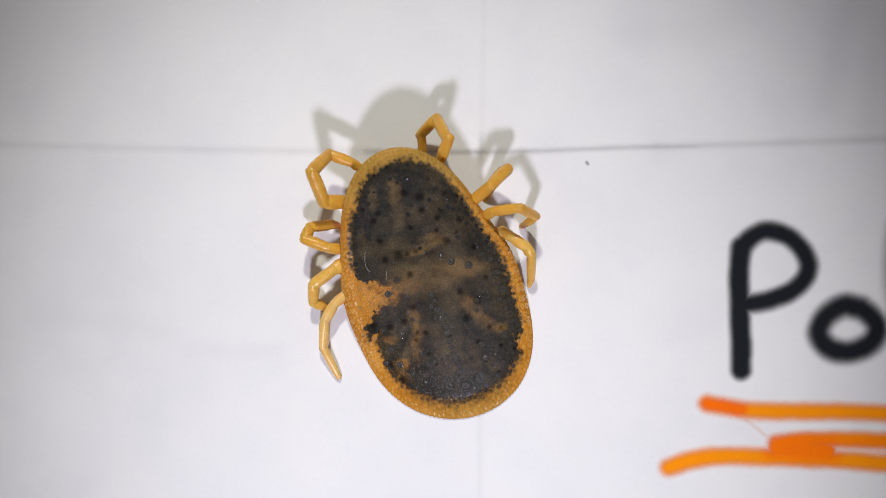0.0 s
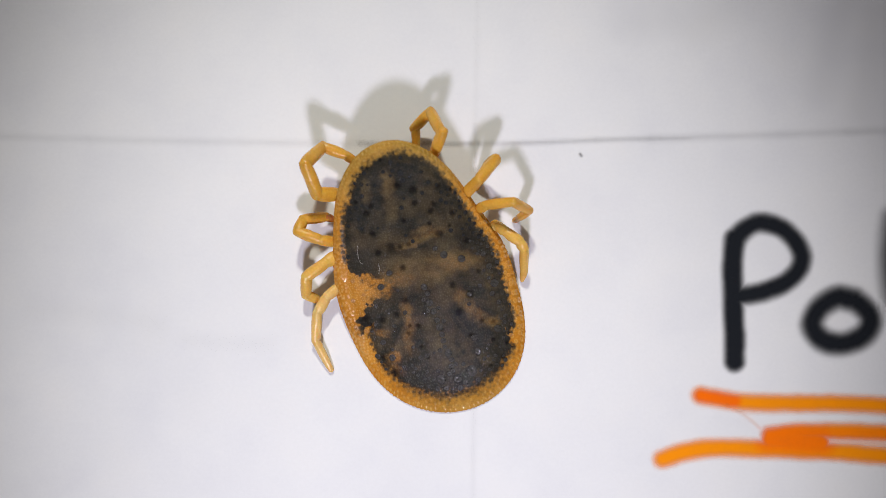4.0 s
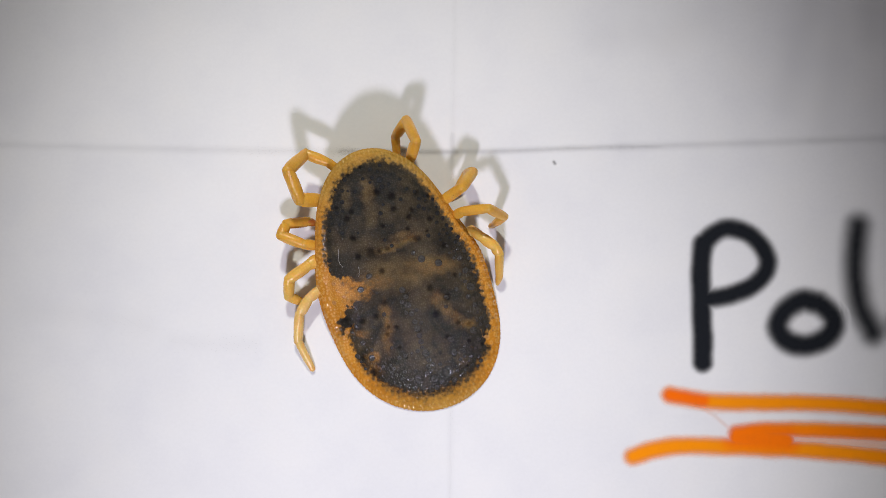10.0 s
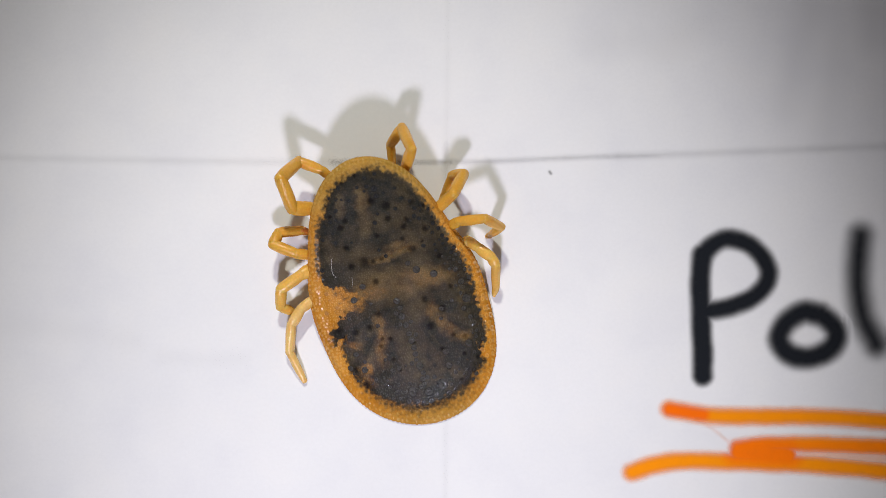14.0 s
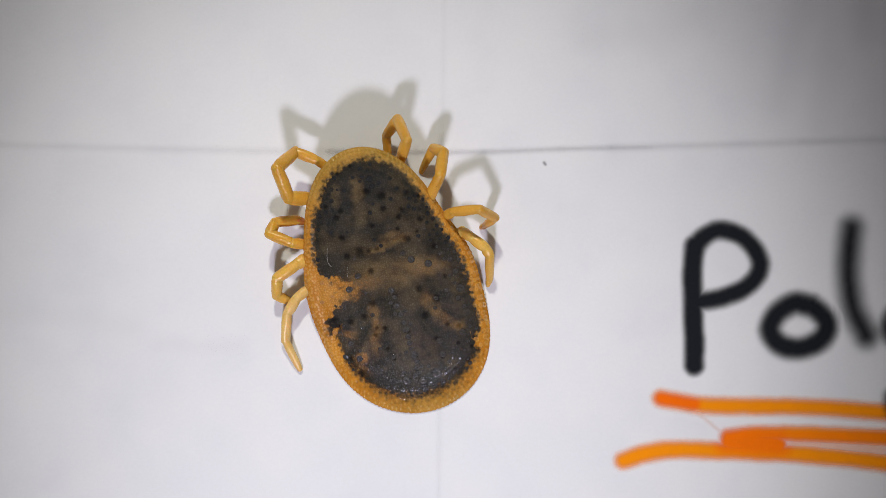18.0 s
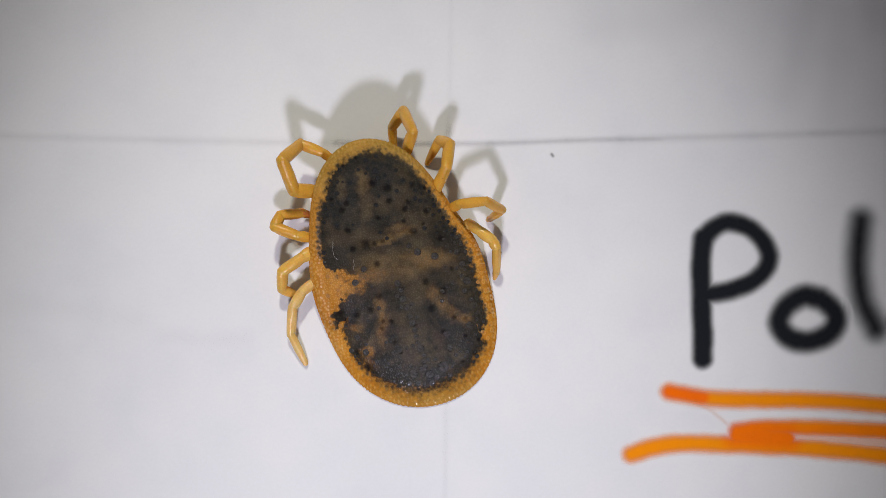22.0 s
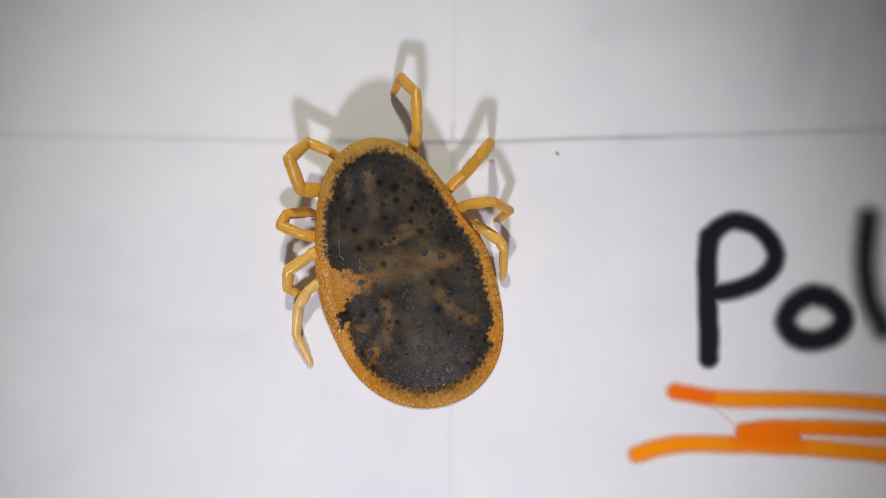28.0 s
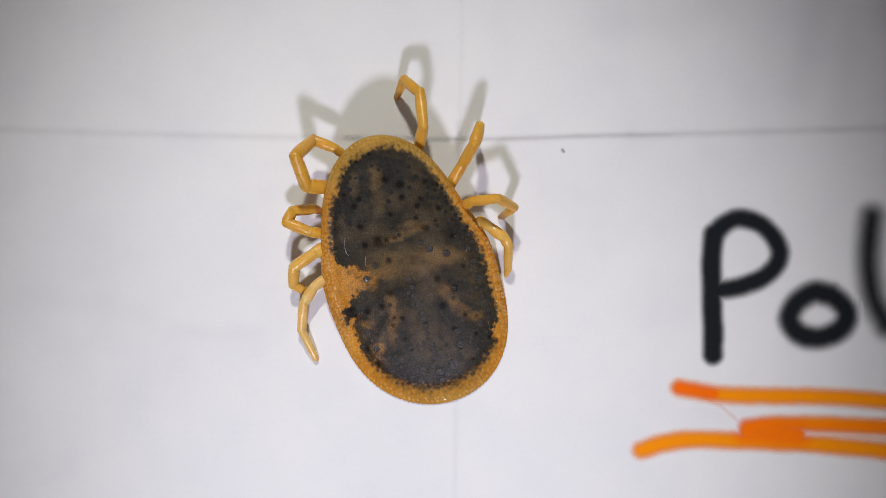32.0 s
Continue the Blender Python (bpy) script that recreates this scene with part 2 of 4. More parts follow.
def cells(x, y, seed):
    """Distance to the nearest of scattered points, one to a unit square, and a chance value of that point."""
    ix, iy = np.floor(x), np.floor(y)
    near = np.full(x.shape, 9.0)
    chance = np.zeros(x.shape)
    for dx in (-1, 0, 1):
        for dy in (-1, 0, 1):
            cx, cy = ix + dx, iy + dy
            d = np.hypot(cx + 0.12 + 0.76 * hash01(cx, cy, seed) - x, cy + 0.12 + 0.76 * hash01(cx, cy, seed + 9) - y)
            chance = np.where(d < near, hash01(cx, cy, seed + 17), chance)
            near = np.minimum(near, d)
    return near, chance


def smoothstep(a, b, v):
    t = np.clip((v - a) / (b - a), 0, 1)
    return t * t * (3 - 2 * t)


# ---- table and sheet ----
def box(name, lo, hi, mat, parent=None, cut=0.0):
    bm = bmesh.new()
    bmesh.ops.create_cube(bm, size=1.0)
    for v in bm.verts:
        v.co = Vector([lo[i] + (v.co[i] + 0.5) * (hi[i] - lo[i]) for i in range(3)]) * MM
    if cut:
        bmesh.ops.bevel(bm, geom=list(bm.edges), offset=cut * MM, segments=2, affect="EDGES")
    ob = part(name, bm, mat, parent)
    for p in ob.data.polygons:
        p.use_smooth = False
    return ob


tagged(box("table_top", (-500, -300, -25.1), (500, 300, -0.1), WOOD, cut=2.0),
       "brown wooden table top under the sheet of paper", "table", kind="structure")
sheet = tagged(box("sheet_of_paper", (-95, -170, -0.1), (115, 127, 0.0), PAPER),
               "white sheet of paper with pencil lines and pen writing", "paper")


def curve_points(points, step=0.05):
    """A smooth line through the plan points, every step millimetres or so."""
    p = [np.array(q, float) for q in points]
    p = [2 * p[0] - p[1], *p, 2 * p[-1] - p[-2]]
    out = []
    for a, b, c, d in zip(p, p[1:], p[2:], p[3:]):
        n = max(2, int(np.hypot(*(c - b)) / step))
        for k in range(n):
            t = k / n
            out.append(0.5 * (2 * b + (c - a) * t + (2 * a - 5 * b + 4 * c - d) * t * t + (3 * b - a - 3 * c + d) * t ** 3))
    out.append(p[-2])
    return np.array(out)


def line_distance(x, y, line):
    best = np.full(x.shape, 99.0)
    for a, b in zip(line, line[1:]):
        ab = b - a
        t = np.clip(((x - a[0]) * ab[0] + (y - a[1]) * ab[1]) / max(ab @ ab, 1e-9), 0, 1)
        best = np.minimum(best, np.hypot(x - a[0] - t * ab[0], y - a[1] - t * ab[1]))
    return best


def ink_mark(name, strokes, mat, parent, label="", cell=0.045, lift=0.006, double=()):
    """Ink on the sheet: strokes are (points, half width, softness of the edge, strength). double: strokes of a second coat."""
    lines = [(curve_points(p, 0.12), w, f, s) for p, w, f, s in strokes]
    allp = np.concatenate([l[0] for l in lines])
    pad = max(w + f for _, w, f, _ in lines) + cell
    lo, hi = allp.min(0) - pad, allp.max(0) + pad
    nx, ny = int((hi[0] - lo[0]) / cell) + 2, int((hi[1] - lo[1]) / cell) + 2
    gx, gy = np.meshgrid(lo[0] + np.arange(nx) * cell, lo[1] + np.arange(ny) * cell, indexing="ij")
    wob = 0.05 * (fractal(gx * 2.5, gy * 2.5, 3, 3) - 0.5)
    ink = np.zeros(gx.shape)
    for line, w, f, s in lines:
        ink = np.maximum(ink, s * (1 - smoothstep(w - f, w + f, line_distance(gx, gy, line) + wob)))
    coat = np.zeros(gx.shape)
    for p, w, f, s in double:
        coat = np.maximum(coat, s * (1 - smoothstep(w - f, w + f, line_distance(gx, gy, curve_points(p, 0.12)) + wob)))
    keep = ink > 0.004
    quads = keep[:-1, :-1] | keep[1:, :-1] | keep[1:, 1:] | keep[:-1, 1:]
    qi, qj = np.nonzero(quads)
    ids = np.stack([qi * ny + qj, (qi + 1) * ny + qj, (qi + 1) * ny + qj + 1, qi * ny + qj + 1], 1)
    used, back = np.unique(ids, return_inverse=True)
    co = np.stack([gx.ravel()[used], gy.ravel()[used], np.full(len(used), lift)], 1) * MM
    ob = mesh_object(name, co, back.reshape(-1, 4), mat, parent, label)
    rgba = np.stack([ink.ravel()[used], coat.ravel()[used], np.zeros(len(used)), np.ones(len(used))], 1)
    ob.data.color_attributes.new("ink", "FLOAT_COLOR", "POINT").data.foreach_set("color", rgba.ravel().astype(np.float32))
    return ob


def writing():
    ink_mark("letter", [
        ([(7.73, -3.44), (7.73, -2.64), (7.69, -1.63), (7.67, -0.61), (7.73, 0.09)], 0.275, 0.15, 1),
        ([(7.69, -0.45), (7.74, -0.01), (7.97, 0.33), (8.44, 0.55), (9.08, 0.40), (9.52, -0.05), (9.66, -0.56), (9.36, -1.05), (8.65, -1.40), (7.74, -1.59)], 0.245, 0.18, 1),
    ], BLACK_INK, sheet, "thick black pen letter P")
    ink_mark("letter", [([(10.77, -1.58), (11.31, -1.75), (11.65, -2.18), (11.47, -2.67), (10.86, -2.93), (10.27, -2.81), (9.97, -2.39), (10.17, -1.92), (10.67, -1.60), (11.19, -1.66)], 0.285, 0.23, 1)],
             BLACK_INK, sheet, "thick black pen letter o")
    ink_mark("letter", [([(12.37, 0.63), (12.29, -0.09), (12.29, -0.93), (12.44, -1.78), (12.82, -2.55)], 0.26, 0.40, 1)],
             BLACK_INK, sheet, "thick black pen letter l")
    ink_mark("pen_stroke", [([(14.103, -1.692), (13.666, -1.946), (13.601, -2.485), (14.040, -2.921)], 0.28, 0.24, 1),
                            ([(14.198, -5.058), (13.777, -4.891), (13.640, -4.387)], 0.26, 0.22, 1)],
             BLACK_INK, sheet, "cut off black pen stroke", lift=0.012)
    ink_mark("underline", [
        ([(6.757, -4.426), (7.464, -4.558), (8.222, -4.640), (9.568, -4.652), (11.420, -4.680), (13.574, -4.824), (15.123, -4.904)], 0.21, 0.18, 0.98)],
        ORANGE_INK, sheet, "orange felt-tip underline stroke", double=[([(6.757, -4.443), (7.296, -4.508), (7.717, -4.591)], 0.2, 0.12, 0.9)])
    ink_mark("underline", [
        ([(5.652, -6.264), (6.291, -6.060), (7.216, -5.939), (8.563, -5.968), (10.414, -6.030), (12.098, -6.159), (13.579, -6.322), (15.128, -6.469)], 0.225, 0.18, 0.98),
        ([(8.747, -5.581), (9.571, -5.477), (11.086, -5.472), (13.577, -5.582), (15.126, -5.644)], 0.215, 0.17, 0.98),
        ([(8.781, -5.698), (9.572, -5.746), (10.212, -5.795)], 0.26, 0.13, 0.97),
        ([(10.245, -5.744), (11.592, -5.807), (15.127, -5.981)], 0.2, 0.2, 0.30),
        ([(7.515, -4.693), (8.055, -5.028), (8.527, -5.430)], 0.03, 0.05, 0.18)],
        ORANGE_INK, sheet, "doubled orange felt-tip underline strokes", lift=0.009,
        double=[([(8.747, -5.631), (10.245, -5.694)], 0.42, 0.25, 0.75), ([(10.244, -5.525), (15.125, -5.610)], 0.2, 0.12, 0.5)])


def pencil():
    soft = [(-14.569, 3.072), (-13.069, 3.004), (-9.734, 2.918), (-5.566, 2.847), (-2.731, 2.828)]
    ink_mark("pencil_line", [(soft, 0.05, 0.16, 0.15)], GRAPHITE, sheet, "faint grey horizontal pencil line", cell=0.03, lift=0.004)
    ink_mark("pencil_line", [([(-3.065, 2.828), (0.270, 2.825), (1.937, 2.857), (4.438, 2.955), (6.439, 3.003)], 0.05, 0.11, 0.33),
                             ([(5.272, 2.971), (8.607, 3.085), (13.075, 3.248), (14.943, 3.313)], 0.05, 0.17, 0.24)],
             GRAPHITE, sheet, "grey horizontal pencil line", cell=0.03)
    ink_mark("pencil_line", [([(0.308, 8.361), (0.289, 5.693), (0.236, 2.859)], 0.03, 0.13, 0.07),
                             ([(0.237, 3.192), (0.215, -2.643), (0.176, -8.646)], 0.03, 0.13, 0.09)],
             GRAPHITE, sheet, "faint grey vertical pencil line", cell=0.03, lift=0.010)
    ink_mark("pencil_line", [([(0.24, 3.30), (0.22, 2.70), (0.26, 2.10)], 0.03, 0.12, 0.16), ([(-1.30, 2.86), (-0.55, 2.80), (0.30, 2.84)], 0.04, 0.09, 0.18)],
             GRAPHITE, sheet, "darker pencil strokes where the lines cross", cell=0.03, lift=0.014)
    ink_mark("smudge_and_crease_shade", [([(10.93, 7.20), (10.51, 5.87), (10.18, 4.37)], 0.35, 0.5, 0.05),
                               ([(11.59, 6.37), (11.51, 5.21), (11.34, 3.54)], 0.25, 0.5, 0.045),
                               ([(6.76, 6.37), (7.18, 6.54), (7.68, 6.70)], 0.4, 0.6, 0.035),
                               ([(12.76, 7.29), (12.68, 6.37)], 0.3, 0.5, 0.08),
                               # these two strokes paint the faint shade of a crease in the sheet
                               ([(-12.573, -1.965), (-10.572, -2.067), (-8.905, -2.385)], 0.2, 0.4, 0.035), ([(-8.072, -2.836), (-6.738, -2.937), (-5.738, -2.905)], 0.15, 0.3, 0.04),
                               ([(4.608, 6.190), (5.775, 6.355), (6.608, 6.021)], 0.3, 0.5, 0.04)], GRAPHITE, sheet, "faint rubbed grey smudges and painted crease shade", cell=0.06, lift=0.012)
    ink_mark("ink_speck", [([(3.271, 2.531), (3.304, 2.481)], 0.04, 0.05, 0.5)], BLACK_INK, sheet, "tiny black speck", cell=0.012)


# ---- the tick ----
LEAN = radians(9.5)  # the body's long axis against the sheet's upright
OUTLINE = [3.1233, -0.1478, -0.0891, 0.6734, -0.2521, 0.0868, -0.0415, 0.0924, -0.0802, 0.0505, -0.0296]
ORIGIN = (-1.117, -1.067, 0.000)


def margin_height(x, y):
    """The body stands with its front raised and its rear near the sheet."""
    u = np.clip((y * math.cos(LEAN) - x * math.sin(LEAN) + 1.6) / 5.6, 0, 1.2)
    return 0.03 + 2.02 * u ** 1.5


def outline(a):
    r = OUTLINE[0] + 0 * a
    for k in range(1, 6):
        r = r + OUTLINE[2 * k - 1] * np.cos(k * a) + OUTLINE[2 * k] * np.sin(k * a)
    return r


# width of the amber margin round the body: degrees from the front, turning to the tick's right, and millimetres
RIM = [(0, .35), (8, .36), (16, .33), (24, .36), (36, .31), (46, .32), (56, .35), (66, .37), (78, .38), (90, .38), (104, .38), (114, .44),
       (122, .34), (127, .42), (131, .66), (134, .40), (137, .33), (144, .42), (154, .44), (162, .47), (170, .50), (184, .46), (194, .44),
       (200, .47), (208, .48), (219, .50), (226, .53), (231, .60), (235, .72), (239, .54), (243, .41), (249, .37), (253, .70), (256, 1.08),
       (265, 1.22), (273, 1.42), (278, 1.15), (281, .88), (285, .46), (298, .38), (311, .32), (321, .42), (328, .48), (333, .40), (340, .44), (348, .45)]
# amber that shows through the dark field: place, radii, lean, strength
BAYS = [(-0.52, -1.10, 0.15, 0.62, 0.14, 0.42), (-0.53, -1.69, 0.18, 0.36, 0.00, 0.36), (-0.97, -2.24, 0.21, 0.15, 0.00, 0.90),
        (-1.28, -1.50, 0.19, 0.10, -0.35, 0.50), (0.93, -0.50, 0.21, 0.21, 0.00, 0.28), (1.33, -0.91, 0.71, 0.15, -0.70, 0.24),
        (-0.08, 1.35, 0.28, 0.13, 0.26, 0.14), (-0.16, 1.10, 0.71, 0.08, 0.31, 0.16), (-1.03, 2.63, 0.19, 0.45, 0.00, 0.20),
        (0.15, 0.56, 0.29, 0.16, 0.00, 0.14)]
BAYS += [(0.78, 0.52, 0.58, 0.23, 0.00, 0.14), (-0.65, 0.07, 0.32, 0.24, 0.00, 0.30), (1.79, -1.22, 0.26, 0.16, 0.00, 0.40),
         (-0.92, -2.57, 0.23, 0.13, -0.79, 0.50), (0.87, 0.53, 0.75, 0.28, 0.00, 0.24), (-1.01, 0.03, 0.55, 0.19, 0.17, 0.42),
         (-0.15, 1.14, 0.65, 0.10, 0.38, 0.28), (-0.23, 0.27, 1.13, 0.42, 0.09, 0.07)]
# brown patches in the dark field
BROWNS = [(-1.03, 2.60, 0.24, 0.49, 0.00, 0.70), (-0.91, 1.94, 0.28, 0.49, -0.14, 0.50), (-1.61, 2.45, 0.15, 0.39, 0.00, 0.60),
          (-0.46, 1.98, 0.36, 0.32, 0.00, 0.35), (-0.08, 1.35, 0.32, 0.18, 0.26, 0.65), (-0.16, 1.10, 0.78, 0.13, 0.31, 0.65),
          (0.15, 0.56, 0.39, 0.26, 0.00, 0.80), (0.83, 0.52, 0.81, 0.36, 0.00, 1.20), (-0.10, 0.13, 0.84, 0.39, 0.00, 0.95),
          (-0.70, 0.17, 0.39, 0.29, 0.00, 0.90), (-0.52, -1.05, 0.21, 0.71, 0.14, 0.70), (-0.56, -1.65, 0.28, 0.49, 0.00, 0.60),
          (-0.87, -2.01, 0.23, 0.36, -0.26, 0.80), (0.95, -0.50, 0.29, 0.29, 0.00, 0.60)]
BROWNS += [(1.37, -1.00, 0.81, 0.24, -0.70, 0.55), (1.82, -1.22, 0.36, 0.24, 0.00, 0.80), (0.53, -0.41, 0.55, 0.55, 0.00, 0.45),
           (0.47, 1.03, 0.65, 0.32, 0.17, 0.40), (1.62, -2.31, 0.42, 0.29, -0.52, 0.35), (0.04, -1.63, 0.23, 0.81, 0.26, 0.25),
           (-0.33, 0.29, 1.21, 0.62, 0.00, 0.85), (-1.03, 1.05, 0.89, 0.40, 0.17, 0.45), (0.55, 1.58, 0.97, 0.65, 0.00, 0.30),
           (0.13, 0.40, 1.49, 0.58, 0.10, 0.72), (-0.38, 0.60, 0.97, 0.32, 0.21, 0.60), (-0.96, 0.08, 0.55, 0.26, 0.21, 0.80)]
# round black pits: place, radius; three of them paint the groove's shadow band
PITS_AND_SHADE = [(0.730, -0.152, 0.13), (1.223, -0.420, 0.14), (0.892, -0.935, 0.15), (-0.655, 0.348, 0.11), (-0.621, -0.596, 0.12), (-0.873, -0.995, 0.12),
        (-1.489, 1.295, 0.10), (-1.344, 0.759, 0.11), (0.382, 1.291, 0.13), (1.144, 1.079, 0.10), (0.132, 1.902, 0.10), (0.215, 2.124, 0.08),
        (-0.297, 2.124, 0.10), (-1.630, 1.855, 0.11), (-0.763, 2.595, 0.12), (-0.337, 2.486, 0.14), (0.349, 2.596, 0.09), (0.699, 2.518, 0.07),
        (0.742, 1.854, 0.10), (-0.612, 1.647, 0.09), (0.095, 1.566, 0.08), (0.659, 1.501, 0.08), (-1.496, 2.045, 0.10), (-1.979, 2.624, 0.06),
        (-2.051, 2.422, 0.06), (-1.920, 2.155, 0.08), (-2.091, 1.887, 0.08), (-1.581, 3.103, 0.06), (-1.214, 3.288, 0.06), (-0.968, 0.889, 0.16)]
PITS_AND_SHADE += [(1.470, 0.226, 0.09), (-1.254, -1.143, 0.12), (-1.747, -1.091, 0.13), (-1.586, -1.309, 0.10), (-0.497, -1.313, 0.07), (-0.532, -1.530, 0.07),
         (1.552, -1.187, 0.10), (1.221, -1.601, 0.10), (1.882, -1.735, 0.07), (2.262, -1.835, 0.07), (2.461, -1.934, 0.07), (2.179, -2.231, 0.08),
         (1.814, -2.479, 0.06), (1.435, -2.131, 0.08), (-0.186, -1.929, 0.07), (0.028, -2.227, 0.06), (-1.262, -2.224, 0.10), (-0.932, -2.688, 0.12),
         # the last two here darken the groove where its shade falls
         (1.883, -1.238, 0.09), (-0.266, -1.314, 0.08), (0.394, -1.400, 0.10), (-1.572, -0.559, 0.07), (1.959, 0.833, 0.09), (2.210, 0.091, 0.10), (-0.730, 0.936, 0.10), (-0.488, 1.000, 0.08)]
# larger shining tubercles: place, radius
KNOBS = [(-1.033, 0.201, 0.075), (-1.286, -0.194, 0.075), (-0.074, -0.199, 0.075), (0.022, -0.399, 0.06), (0.069, -0.649, 0.075), (0.182, -0.899, 0.07),
         (0.280, -1.149, 0.065), (0.345, -1.350, 0.07), (0.490, 0.705, 0.08), (0.979, 0.589, 0.085), (0.248, 0.886, 0.06), (1.914, -0.107, 0.09),
         (1.765, 0.373, 0.07), (1.849, -0.406, 0.065), (1.999, -1.404, 0.08), (0.391, -2.856, 0.10), (0.854, -2.857, 0.09), (1.252, -2.626, 0.115),
         (1.450, -2.892, 0.065), (0.673, -2.476, 0.065), (0.722, -2.625, 0.06), (0.591, -2.096, 0.08), (0.690, -2.294, 0.06), (0.492, -1.914, 0.05)]
KNOBS += [(0.274, -3.137, 0.06), (0.523, -3.138, 0.06), (0.920, -3.122, 0.07), (1.435, -2.064, 0.07), (1.336, -1.667, 0.07), (-0.674, 2.952, 0.07),
          (-0.617, 2.751, 0.06), (-1.666, 2.949, 0.05), (-1.261, -1.777, 0.065), (-1.427, -2.191, 0.07), (-0.997, -2.225, 0.07), (-0.187, -2.226, 0.06),
          (-0.556, 1.245, 0.04), (-0.365, 1.082, 0.04), (1.600, 0.719, 0.06), (2.048, -0.656, 0.06), (1.206, -0.420, 0.06), (-0.927, -1.312, 0.05)]
# the double row down the middle of the rear
KNOBS += [(-0.10, -0.56, 0.055), (0.02, -0.88, 0.055), (0.33, -0.80, 0.045), (0.47, -1.18, 0.05), (0.42, -1.56, 0.065), (0.46, -1.74, 0.06),
          (0.36, -2.02, 0.05), (0.80, -2.42, 0.055), (0.62, -2.70, 0.06), (1.08, -2.95, 0.06), (0.30, -2.62, 0.05), (1.02, -2.42, 0.05)]


def small_knobs():
    """Smaller beads scattered along the flanks and the front of the dark field: place, radius."""
    rnd = random.Random(8)
    out = []
    for low, high, near, far, count in ((0.35, 2.6, 0.36, 0.85, 46), (-0.9, 0.5, 0.42, 1.0, 26), (2.6, 3.6, 0.6, 1.15, 22), (3.7, 5.3, 0.4, 0.9, 14), (0.0, 6.28, 1.0, 2.0, 16)):
        tries = 0
        while count and tries < 900:
            tries += 1
            ang, inset, r = rnd.uniform(low, high), rnd.uniform(near, far), rnd.uniform(0.030, 0.052)
            d = float(outline(np.array(ang))) - inset
            lx, ly = d * math.sin(ang), d * math.cos(ang)
            px, py = lx * math.cos(LEAN) - ly * math.sin(LEAN), lx * math.sin(LEAN) + ly * math.cos(LEAN)
            if all(math.hypot(px - k[0], py - k[1]) > 1.6 * (r + k[2]) for k in KNOBS + out):
                out.append((px, py, r))
                count -= 1
    return out


def blob(x, y, spec, wx, wy, inner=0.45, outer=1.15):
    cx, cy, rx, ry, lean, strength = spec
    dx, dy = x + wx - cx, y + wy - cy
    u = dx * math.cos(lean) + dy * math.sin(lean)
    v = -dx * math.sin(lean) + dy * math.cos(lean)
    return strength * (1 - smoothstep(inner, outer, np.hypot(u / rx, v / ry)))


KNOBS += small_knobs()


